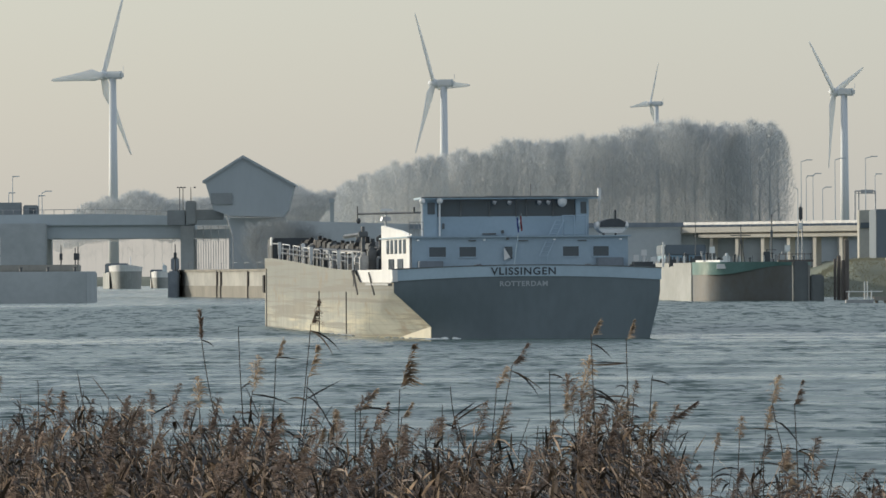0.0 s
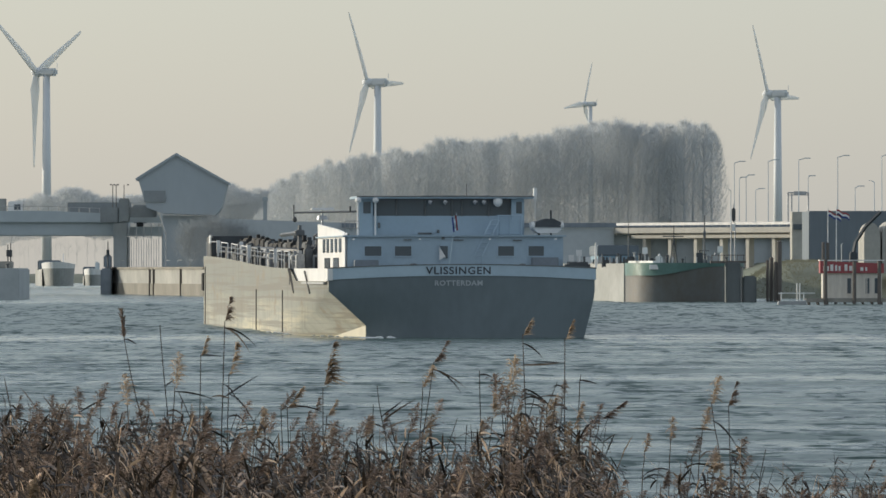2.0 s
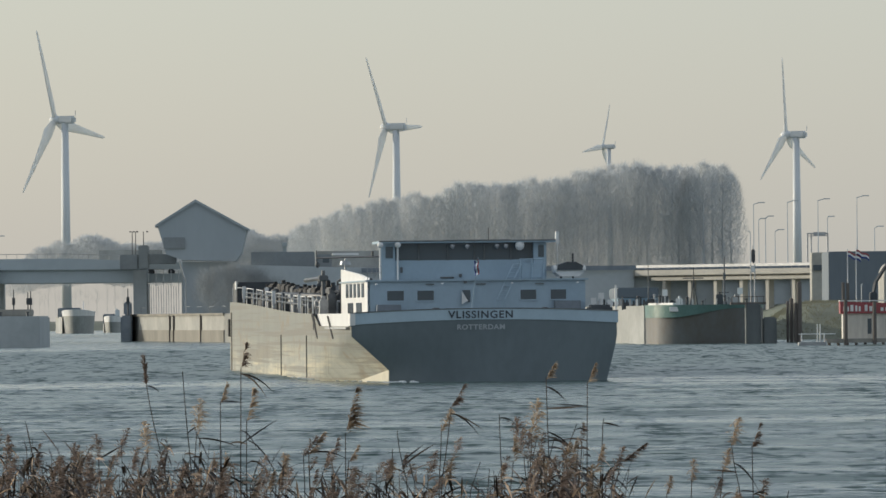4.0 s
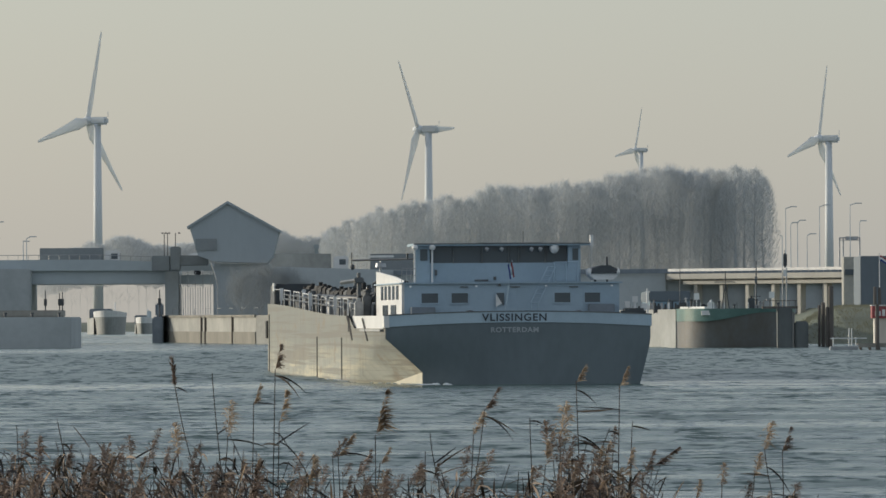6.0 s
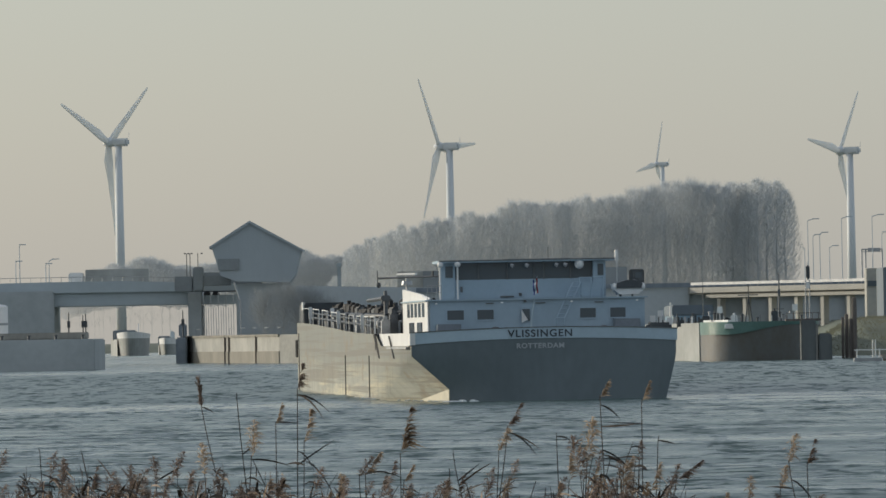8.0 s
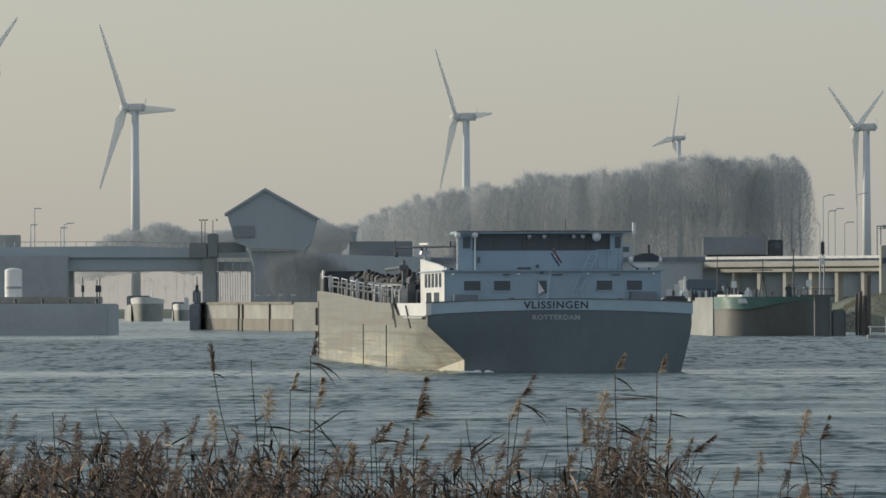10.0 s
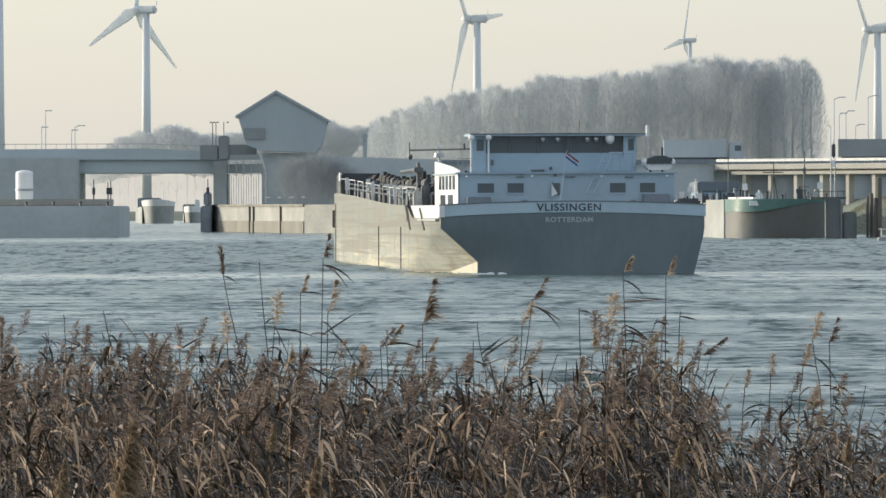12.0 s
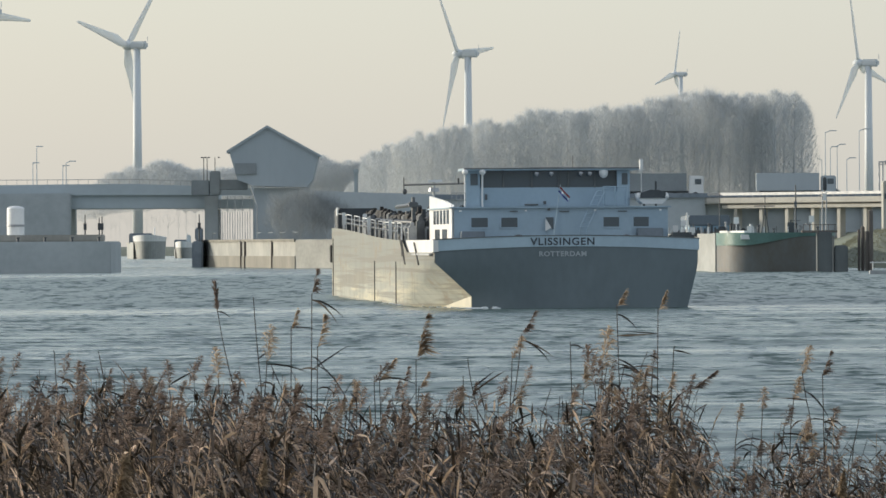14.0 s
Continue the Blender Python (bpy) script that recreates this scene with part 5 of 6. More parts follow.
def build_dolphins():
    for x0, x1, top, m in ((36.44, 37.98, 4.22, M_dolphin), (38.27, 39.64, 2.79, M_dolphin)):
        bm = B()
        box(bm, x0, x1, 880, 883, -3, top, 0.15)
        d = solid("mooring_dolphin", bm, m, "dark concrete mooring dolphin", "dolphin", "mooring dolphins")
    bm = B()
    box(bm, 34.9, 38.57, 880.5, 882.5, 4.11, 4.35)
    for k in range(6):
        x = 35.02 + k * 0.66
        bar(bm, (x, 880.6, 4.35), (x, 880.6, 5.0), 0.05)
    bar(bm, (35.02, 880.6, 4.94), (38.45, 880.6, 4.94), 0.05)
    solid("gangway", bm, M_timber, "dark railed gangway on the mooring dolphins", "gangway")
    ms = thing("signal_mast", "lattice signal mast with a white board", "mast")
    bm = B()
    for x in (37.03, 37.44):
        rod(bm, (x, 881, 4.22), (x, 881, 8.35), 0.07)
    rod(bm, (37.26, 881, 8.35), (37.26, 881, 10.23), 0.08, 0.04)
    part("pole", bm, M_steel, ms)
    bm = B()
    box(bm, 37.08, 37.44, 880.6, 880.9, 7.46, 8.17)
    part("board", bm, M_white, ms)
    bm = B()
    box(bm, 37.08 + 0.02, 37.44 + 0.05, 880.7, 881.2, 8.46, 9.88, 0.1)
    part("lamp_cage", bm, M_pipe, ms)
    for x, z in ((36.66, 5.59), (28.66, 5.47)):
        bm = B()
        box(bm, x - 0.28, x + 0.28, 900, 900.15, z - 0.35, z + 0.35, 0.03)
        rod(bm, (x, 900.1, 2.0), (x, 900.1, z - 0.3), 0.04)
        solid("sign_board", bm, M_white, "small white notice board on a post", "sign", "bank signs")


build_dolphins()


def build_jetty():
    d = 822
    jt = thing("jetty", "dark timber landing stage on raking struts", "jetty")
    zd = 0.6
    x0, x1 = 41.8, 50.1
    n = 18
    for k in range(n):
        bm = B()
        xa, xb = x0 + (x1 - x0) * k / n, x0 + (x1 - x0) * (k + 1) / n - 0.04
        box(bm, xa, xb, d - 1, d + 3, zd - 0.12, zd)
        part("plank", bm, M_timber, jt)
    # pale concrete colour here paints in the deck's sunlit edge
    bm = B()
    box(bm, x0, x1, d - 1.1, d - 1.0, zd - 0.35, zd + 0.05)
    part("edge_beam", bm, M_concrete, jt)
    for k in range(10):
        bm = B()
        x = x0 + 0.2 + k * (x1 - x0 - 0.4) / 9
        bar(bm, (x, d - 0.9, zd - 0.2), (x + 0.35, d - 0.9, -1.0), 0.2)
        part("strut", bm, M_timber, jt)
    for x, top in ((43.67, 4.40), (46.48, 4.29), (48.90, 4.29)):
        bm = B()
        rod(bm, (x, d - 1.25, -3), (x, d - 1.25, top), 0.19, None, 10)
        part("support_post", bm, M_timber, jt)
    st = thing("landing_rail", "pale steel pontoon with a hand rail", "pontoon")
    bm = B()
    box(bm, 39.01, 41.69, 819, 821, -0.3, 0.36, 0.05)
    part("float", bm, M_steel, st)
    for x, top in ((39.29, 1.24), (40.83, 2.11), (41.10, 2.11), (41.49, 1.24)):
        bm = B()
        rod(bm, (x, 819.2, 0.2), (x, 819.2, top), 0.06)
        part("post", bm, M_white, st)
    bm = B()
    rod(bm, (39.01, 819.2, 1.13), (42.57, 819.2, 1.13), 0.05)
    part("rail", bm, M_white, st)
    bx0, bx1 = 43.39, 49.36
    bo = thing("landing_pavilion", "cream timber pavilion with a red sign fascia on the landing stage", "pavilion")
    z0, z1, z2 = zd, 3.08, 4.12
    bm = B()
    box(bm, bx0 + 0.1, bx1 - 0.1, d + 0.6, d + 2.9, z0, z1)
    part("wall", bm, M_boards, bo, "weathered cream boarded wall")
    for k in range(9):
        bm = B()
        x = bx0 + 0.1 + k * (bx1 - bx0 - 0.3) / 8
        box(bm, x, x + 0.1, d + 0.52, d + 0.6, z0, z1)
        part("batten", bm, M_boards, bo)
    for f in (0.42, 0.72, 0.86):
        bm = B()
        x = bx0 + f * (bx1 - bx0)
        box(bm, x, x + 0.35, d + 0.54, d + 0.62, z0 + 0.5, z1 - 0.5)
        part("window", bm, M_glass, bo)
    bm = B()
    slab(bm, [(bx0 - 0.15, z1), (bx1 + 0.1, z1), (bx1 + 0.1, z2 - 0.1), (bx0 - 0.15, z2 + 0.15)], d + 0.35, d + 3.0)
    fa = part("fascia", bm, M_red, bo, "red painted fascia with white sign bars")
    bm = B()
    box(bm, bx0 - 0.2, bx1 + 0.15, d + 0.3, d + 3.05, z2 + 0.15, z2 + 0.25)
    part("roof_edge", bm, M_white, bo)
    rnd = random.Random(4)
    x = bx0 + 0.15
    for k in range(10):
        bm = B()
        w = rnd.uniform(0.18, 0.30)
        h = rnd.uniform(0.45, 0.66) if k < 7 else 0.35
        box(bm, x, x + w, d + 0.31, d + 0.35, z1 + 0.22, z1 + 0.22 + h)
        part("sign_bar", bm, M_white, fa)
        x += w + rnd.uniform(0.10, 0.2) + (0.25 if k in (4, 7) else 0)


build_jetty()


def build_lamps():
    def lamp(x, y, z0, z1, arm, name="street_lamp", label="slim grey street lamp on the road"):
        t = thing(name, label, "street lamp", "street lamps")
        bm = B()
        rod(bm, (x, y, z0), (x, y, z1), 0.08, 0.05, 8)
        part("pole", bm, M_bridge, t)
        bm = B()
        bar(bm, (x, y, z1), (x + arm, y, z1 + 0.25), 0.09)
        part("arm", bm, M_bridge, t)
        bm = B()
        box(bm, x + arm - 0.15, x + arm + (0.75 if arm > 0 else -0.45) + 0.15, y - 0.2, y + 0.2, z1 + 0.2, z1 + 0.34, 0.03)
        part("lamp_head", bm, M_bridge, t)
    base = 9.69 - 0.05
    for x, top, arm in ((53.2, 19.3, 0.8), (58.23, 19.53, 0.8), (62.76, 19.76, 0.9), (68.55, 20.16, 0.9), (75.1, 20.3, 0.8)):
        lamp(x, 1254, base, top, arm)
    for x, top, arm in ((54.07, 16.98, 0.3), (55.08, 17.31, 0.4), (56.5, 15.29, 0.5), (64.32, 17.19, 0.2), (71.3, 15.65, 0.5), (74.16, 16.48, -0.5), (52.81, 15.22, -0.4)):
        lamp(x, 1257, base, top, arm)
    zl = 11.93 - 0.1
    for x, top, arm in ((-63.64, 17.63, 0.1), (-59.29, 15.42, 0.6), (-64.22, 15.21, 0.1), (-59.79, 14.76, 0.1)):
        lamp(x, 1251, zl, top, arm)
    gx0, gx1, gz = 61.25, 64.27, 14.92
    g = thing("sign_gantry", "grey steel sign gantry over the road", "gantry")
    for x in (gx0, gx0 + 0.55, gx1):
        bm = B()
        rod(bm, (x, 1256, base), (x, 1256, gz), 0.12)
        part("leg", bm, M_steel, g)
    bm = B()
    bar(bm, (gx0, 1256, gz), (gx1, 1256, gz), 0.14), bar(bm, (gx0, 1256, gz - 0.35), (gx1, 1256, gz - 0.35), 0.08)
    box(bm, gx0 + 0.9, gx1 - 0.3, 1255.8, 1256.1, gz - 0.35, gz + 0.2)
    part("beam", bm, M_steel, g)


build_lamps()


def build_flagpoles():
    for x, top, m in ((51.36, 10.17, M_red), (52.32, 10.3, M_white)):
        p = thing("flagpole", "white flagpole with a striped flag on the bank", "flagpole", "flagpoles")
        bm = B()
        rod(bm, (x, 960, 2.0), (x, 960, top + 0.3), 0.06, 0.04)
        part("pole", bm, M_white, p)
        for i, mm in enumerate((M_red, M_white, M_blue)):
            bm = B()
            outl = []
            for k in range(7):
                outl.append((x + 0.05 + k * 0.24, top - 0.22 * i - 0.10 * k + 0.08 * math.sin(k * 1.7)))
            low = [(a, b - 0.22) for a, b in outl][::-1]
            slab(bm, outl + low, 959.98, 960.02)
            part("flag_stripe", bm, mm, p)


build_flagpoles()


def build_tents():
    """Pale round-topped halls and a dark slide-like gantry arm beyond the landing."""
    for x0, x1, top in ((57.78, 59.72, 8.97), (59.95, 62.91, 9.25)):
        bm = B()
        n = 12
        outl = [(x0, 3.0)] + [((x0 + x1) / 2 - (x1 - x0) / 2 * math.cos(math.pi * k / n), top - 1.8 + 1.8 * math.sin(math.pi * k / n)) for k in range(n + 1)] + [(x1, 3.0)]
        slab(bm, outl, 1000, 1012)
        solid("storage_tent", bm, M_concrete_pale, "pale round-topped storage tent", "tent", "storage tents")
    bm = B()
    pts = [(54.35, 5.16), (54.61, 6.57), (55.78, 8.37), (57.46, 10.03)]
    for a, b in zip(pts, pts[1:]):
        bar(bm, (a[0], 962, a[1]), (b[0], 962, b[1]), 0.3)
    box(bm, pts[0][0] - 0.4, pts[0][0] + 0.4, 961, 963, 2.0, pts[0][1] + 0.3, 0.1)
    solid("crane_arm", bm, M_pipe, "dark curved crane arm on the bank", "crane")
    for k, (x, top) in enumerate(((50.3, 6.48), (50.81, 6.42))):
        bm = B()
        rod(bm, (x, 950, -1), (x, 950, top), 0.18, None, 10), ball(bm, (x, 950, top), 0.19, 0.19, 0.08)
        solid("bank_bollard", bm, M_timber, "dark round timber post on the bank", "post", "bank posts")
    bm = B()
    box(bm, 52.4, 53.16, 950, 952, 1.5, 6.41, 0.1)
    solid("bank_kiosk", bm, M_hall, "dark upright service kiosk on the bank", "kiosk")


build_tents()


def build_canal_ships():
    for x0, x1, d, zt, wz in ((-80.12, -69.8, 1930, 4.99, 4.6), (-71.03, -65.18, 1990, 3.51, 5.36)):
        w = (x1 - x0)
        s = thing("distant_barge", "distant pale inland ship lying in the lock basin", "barge", "distant barges", at=pose((x0 + x1) / 2, d, 0))
        for nm, z0, z1, k0, k1, m in (("hull", -1, zt - 1.0, 0.84, 0.96, M_hull), ("bow", zt - 1.0, zt, 0.96, 1.0, M_white)):
            bm = B()
            rings = []
            for z, k in ((z0, k0), (z1, k1)):
                ring = []
                for i in range(19):
                    a = math.pi * i / 18
                    ring.append(bm.verts.new((w * (0.16 + 0.34 * k * math.cos(a)), 14 - 13 * k * math.sin(a) ** 0.8, z + (0.5 * math.sin(a) if z == zt else 0))))
                ring += [bm.verts.new((w * (0.16 - 0.34 * k), 34, z)), bm.verts.new((w * (0.16 + 0.34 * k), 34, z))]
                rings.append(ring)
            n = len(rings[0])
            for i in range(n):
                bm.faces.new((rings[0][i], rings[0][(i + 1) % n], rings[1][(i + 1) % n], rings[1][i]))
            bm.faces.new(rings[1])
            part(nm, bm, m, s, "" if nm == "hull" else "sunlit white bow")
        bm = B()
        slab_z(bm, [(-w * 0.5, 60), (-w * 0.15, 7), (-w * 0.05, 12), (0, 60)], -1, zt - 1.2)
        part("side", bm, M_hull, s)
        bm = B()
        box(bm, w * 0.28, w * 0.45, 12, 14, zt - 1.6, wz + 0.1, 0.2)
        part("wheelhouse", bm, M_bridge, s)
        bm = B()
        box(bm, -w * 0.35, w * 0.15, 34, 44, zt - 1.6, zt + 0.9, 0.2)
        part("cargo_cover", bm, M_hall, s)
        bm = B()
        rod(bm, (w * 0.3, 14, zt - 0.5), (w * 0.3, 14, zt + 2.4), 0.12)
        part("mast", bm, M_white, s)


build_canal_ships()


def build_lock_fittings():
    t = thing("water_tank", "pale cylindrical tank on the lock quay", "tank")
    zq = 3.69
    xa, xb = -55.31, -53.21
    bm = B()
    r = (xb - xa) / 2
    rod(bm, ((xa + xb) / 2, 1016, zq), ((xa + xb) / 2, 1016, 7.68), r, None, 24), ball(bm, ((xa + xb) / 2, 1016, 7.68), r, r, 0.35, 24, 8)
    part("shell", bm, M_white, t, smooth=False)
    bm = B()
    rod(bm, ((xa + xb) / 2, 1016, 5.51), ((xa + xb) / 2, 1016, 5.78), r + 0.05, None, 24)
    part("band", bm, M_steel, t)
    # barrier posts between the bridge and the tower
    fx = -35.68
    for k in range(13):
        bm = B()
        x = fx + 0.15 + k * 0.36
        z1 = 10.2 if k % 3 == 0 else 7.92
        rod(bm, (x, 1216, 3.78), (x, 1216, z1), 0.05, None, 6)
        solid("barrier_post", bm, M_steel, "slim grey post on the lock quay", "post", "quay posts")
    bm = B()
    bar(bm, (-31.02, 1214, 11.48), (-30.13, 1214, 8.55), 0.16)
    rod(bm, (-30.13, 1214, 3.75), (-30.13, 1214, 8.95), 0.09)
    solid("bridge_barrier", bm, M_steel, "raised grey bridge barrier arm on its post", "barrier")
    for f in (0.436, 0.479, 0.767):
        bm = B()
        x, y = -38.4 + f * (-22.96 - -38.4), 1230 - 100 * f
        box(bm, x - 0.2, x + 0.2, y - 0.75, y - 0.1, -2, 3.75, 0.05)
        solid("fender_post", bm, M_timber, "dark vertical fender on the lock wall", "fender", "wall fenders")
    for x, top in ((-45.78, 6.89), (-44.08, 6.55), (-43.75, 6.69), (-32.10, 6.89)):
        bm = B()
        rod(bm, (x, 1013, 3.62), (x, 1013, top), 0.09, 0.06, 8)
        box(bm, x - 0.18, x + 0.18, 1012.8, 1013.2, 5.06, 5.87, 0.03)
        solid("signal_light_post", bm, M_pipe, "dark lock signal post with lamp box", "signal post", "lock signals")
    bm = B()
    box(bm, -17.72, -17.12, 1330, 1331, 4, 14.3, 0.1), box(bm, -17.86, -16.98, 1329.6, 1331.4, 14.3, 15.0, 0.1)
    solid("chimney", bm, M_tower, "slim grey stack behind the lock", "stack")

build_lock_fittings()


def build_quay_gear():
    zq = 3.69
    for k in range(4):
        bm = B()
        x = -42.42 - 1.2 - k * 3.2
        rod(bm, (x, 1001.2, zq - 0.05), (x, 1001.2, zq + 0.45), 0.16, 0.14, 10), rod(bm, (x, 1001.2, zq + 0.40), (x, 1001.2, zq + 0.52), 0.24, None, 10)
        solid("quay_bollard", bm, M_pipe, "black iron mooring bollard on the lock quay", "bollard", "quay bollards")
    for k in range(8):
        f = (k + 0.5) / 8
        x, y = -38.4 + f * (-22.96 - -38.4) + 0.5, 1230 - 100 * f + 1.6
        z = 3.83 + 0.05
        bm = B()
        rod(bm, (x, y, z - 0.1), (x, y, z + 1.0), 0.04, None, 6), rod(bm, (x, y, z + 0.95), (x + 0.75, y - 7.5, z + 0.95), 0.03, None, 6)
        solid("quay_rail", bm, M_steel, "thin steel safety rail along the lock wall", "railing", "quay rails")


build_quay_gear()


# ================= traffic =================
def road_z(x):
    return float(np.interp(x, [-60, -48.64, -31.57, -7.0, 34.65, 120], [11.97, 12.05, 11.35, 10.51, 9.89, 9.95])) - 0.35 - float(np.interp(x, [-31.57, -7.0, 26.32, 34.65], [1.4, 1.1, 0.6, 0.0]))


TRUCKS = []


def build_truck(m_body, m_cab, label, way, y, f=1, length=11.8):
    """A lorry with a box trailer; way: rows of seconds and the front's place across."""
    t = thing("lorry", label, "lorry", "lorries")
    bm = B()
    box(bm, -length, -2.5, -1.25, 1.25, 1.15, 3.75, 0.05)
    part("trailer", bm, m_body, t)
    bm = B()
    box(bm, -2.2, 0, -1.2, 1.2, 0.7, 3.35, 0.15)
    cab = part("cab", bm, m_cab, t)
    bm = B()
    box(bm, -1.3, -0.35, -1.22, -1.19, 2.1, 2.9), box(bm, -0.05, 0.012, -1.0, 1.0, 2.0, 3.0)
    part("window", bm, M_glass, cab)
    bm = B()
    box(bm, -length + 0.5, -0.4, -1.0, 1.0, 0.85, 1.15)
    part("chassis", bm, M_pipe, t)
    for x in (-1.2, -4.2, -length + 1.2, -length + 2.5):
        for sy in (-1.1, 1.1):
            bm = B()
            rod(bm, (x, sy - 0.14, 0.5), (x, sy + 0.14, 0.5), 0.5, None, 14)
            part("wheel", bm, M_rubber, t)
    TRUCKS.append((t, way, y, f))


def build_car(way, y, f):
    t = thing("car", "small dark car driving on the viaduct", "car")
    bm = B()
    slab(bm, [(-4.2, 0.35), (0, 0.35), (0, 0.8), (-0.9, 0.95), (-1.6, 1.5), (-3.3, 1.5), (-4.1, 1.0)], -0.85, 0.85)
    part("body", bm, M_truck, t)
    for x in (-0.8, -3.4):
        for sy in (-0.75, 0.75):
            bm = B()
            rod(bm, (x, sy - 0.1, 0.32), (x, sy + 0.1, 0.32), 0.32, None, 14)
            part("wheel", bm, M_rubber, t)
    TRUCKS.append((t, way, y, f))


build_truck(M_truck, M_truck, "dark box lorry driving on the road bridge", ((0, -59.47), (3.4, -15.33), (5, 0.5), (7, 6.33), (14, 16.74)), 1243.5)
build_truck(M_hull, M_white, "pale box lorry driving on the road bridge", ((0, -72.13), (7, -1.58), (9, 9.66), (14, 12.16)), 1246.2)
build_truck(M_truck, M_white, "dark container lorry with a white cab", ((0, -105.11), (14, 34.81)), 1243.5)
build_truck(M_hull, M_white, "pale lorry driving the other way", ((0, -2.0), (2.5, -2.42), (3.5, -8.75), (14, -119.85)), 1250.5, -1)
build_truck(M_truck, M_pipe, "long dark box lorry on the viaduct", ((0, 11.33), (5, 11.74), (7, 19.49), (14, 83.62)), 1248.5)
build_truck(M_tower, M_tower, "grey lorry on the viaduct", ((0, 8.83), (7.5, 9.08), (9, 17.16), (14, 54.64)), 1252)
build_car(((0, 179.65), (14, 51.39)), 1254.5, -1)


# ================= reeds =================
def fibres(rnd, pv, pf, a, b, kind, count):
    """The fine branches of a plume along the axis from a to b, added to the lists pv and pf.
    slim: closed spindle; cone: wide at its foot; tiers: blown to one side in drooping tufts; tuft: open fluffy egg."""
    a, b = np.array(a), np.array(b)
    ax = b - a
    L = float(np.linalg.norm(ax))
    ax = ax / L
    tiers = [rnd.uniform(0.05, 1.0) for k in range(rnd.randint(3, 6))]
    for k in range(count):
        t = rnd.random()
        if kind == "slim":
            spread, ln, flow, hang = 0.25, L * 0.22, 0.05, 0.0
        elif kind == "tiers":
            if k % 5 < 3:
                t = rnd.choice(tiers) + rnd.gauss(0, 0.045)
            spread, ln, flow, hang = 0.35, L * (0.15 + 0.26 * (1 - t)) * rnd.uniform(0.4, 1.2), rnd.uniform(0.4, 1.2), rnd.uniform(0.1, 0.5)
        elif kind == "cone":
            spread, ln, flow, hang = 0.42, L * (0.08 + 0.34 * (1 - t)) * rnd.uniform(0.4, 1.0), rnd.uniform(0.1, 0.8), rnd.uniform(0.2, 0.8)
        else:
            spread, ln, flow, hang = 0.8, L * (0.22 + 0.85 * t * (1 - t)) * rnd.uniform(0.4, 1.0), 0.35, 0.35
        o = a + ax * L * min(1, max(0, t)) * 0.92
        d = ax * rnd.uniform(0.5, 1.0) + np.array((flow + rnd.gauss(0, spread), rnd.gauss(0, spread), rnd.gauss(0, spread * 0.4)))
        d = d / np.linalg.norm(d)
        w = np.array((rnd.gauss(0, 0.8), rnd.gauss(0, 1), rnd.gauss(0, 0.8)))
        w = w / np.linalg.norm(w) * rnd.uniform(0.003, 0.0075) * (L / 0.28) ** 0.5
        m_ = o + d * ln * 0.55
        e = o + d * ln + np.array((0.25 * ln * flow, 0, -hang * ln))
        s = len(pv)
        pv += [tuple(o), tuple(m_ + w), tuple(e), tuple(m_ - w)]
        pf.append((s, s + 1, s + 2, s + 3))


def reed(rnd, h, lean, plume=0.27, size=1.05):
    """One dry reed bent by the wind: stem, long blown leaves, and a plume that streams to one side. Returns straw and plume lists."""
    sv, sf, pv, pf = [], [], [], []
    az = rnd.uniform(-0.5, 0.5)

    def at(t):
        off = lean * t ** 2.2
        return np.array((off * math.cos(az), off * math.sin(az), h * t))

    def strip(vl, fl, ps, ws, nx):
        s = len(vl)
        for p, w in zip(ps, ws):
            vl += [tuple(p - nx * w), tuple(p + nx * w)]
        for i in range(len(ps) - 1):
            fl.append((s + 2 * i, s + 2 * i + 1, s + 2 * i + 3, s + 2 * i + 2))

    pts = [at(i / 6) for i in range(7)]
    for a in (0.0, 1.6):
        nx = np.array((math.cos(a), math.sin(a), 0))
        strip(sv, sf, pts, [0.005 * (1 - 0.5 * i / 6) for i in range(7)], nx)
    for k in range(rnd.randint(17, 22)):
        t = rnd.uniform(0.3, 0.98)
        o = at(t)
        blown = rnd.random() < 0.85   # most leaves stream downwind and hang, some stand up
        an = rnd.gauss(0, 0.7) if blown else rnd.uniform(0, 6.28)
        ln = rnd.uniform(0.08, 0.25)
        d = np.array((math.cos(an), math.sin(an), 0))
        up, droop = (rnd.uniform(-1.3, 0.9), rnd.uniform(0.1, 1.2)) if blown else (rnd.uniform(0.6, 1.8), rnd.uniform(0.2, 1.0))
        ps = [o + d * ln * s * (1 - 0.12 * s) + np.array((0, 0, ln * (up * s - droop * s * s))) for s in (0, 0.3, 0.65, 1.0)]
        wd = rnd.uniform(0.006, 0.019)
        nx = np.cross(d, (rnd.gauss(0, 0.7), rnd.gauss(0, 0.7), 1))
        nx = nx / np.linalg.norm(nx)
        strip(sv, sf, ps, [wd * 0.6, wd, wd * 0.8, 0.001], nx)
    if rnd.random() < plume:
        L = rnd.uniform(0.18, 0.30) * size
        fibres(rnd, pv, pf, pts[-1] - np.array((0, 0, 0.3 * L)), pts[-1] + np.array((rnd.uniform(0.1, 0.5) * L, 0, 0.7 * L)), rnd.choice(("tuft", "tiers", "tuft")), 100)
    return sv, sf, pv, pf


REED_CLUMPS = []


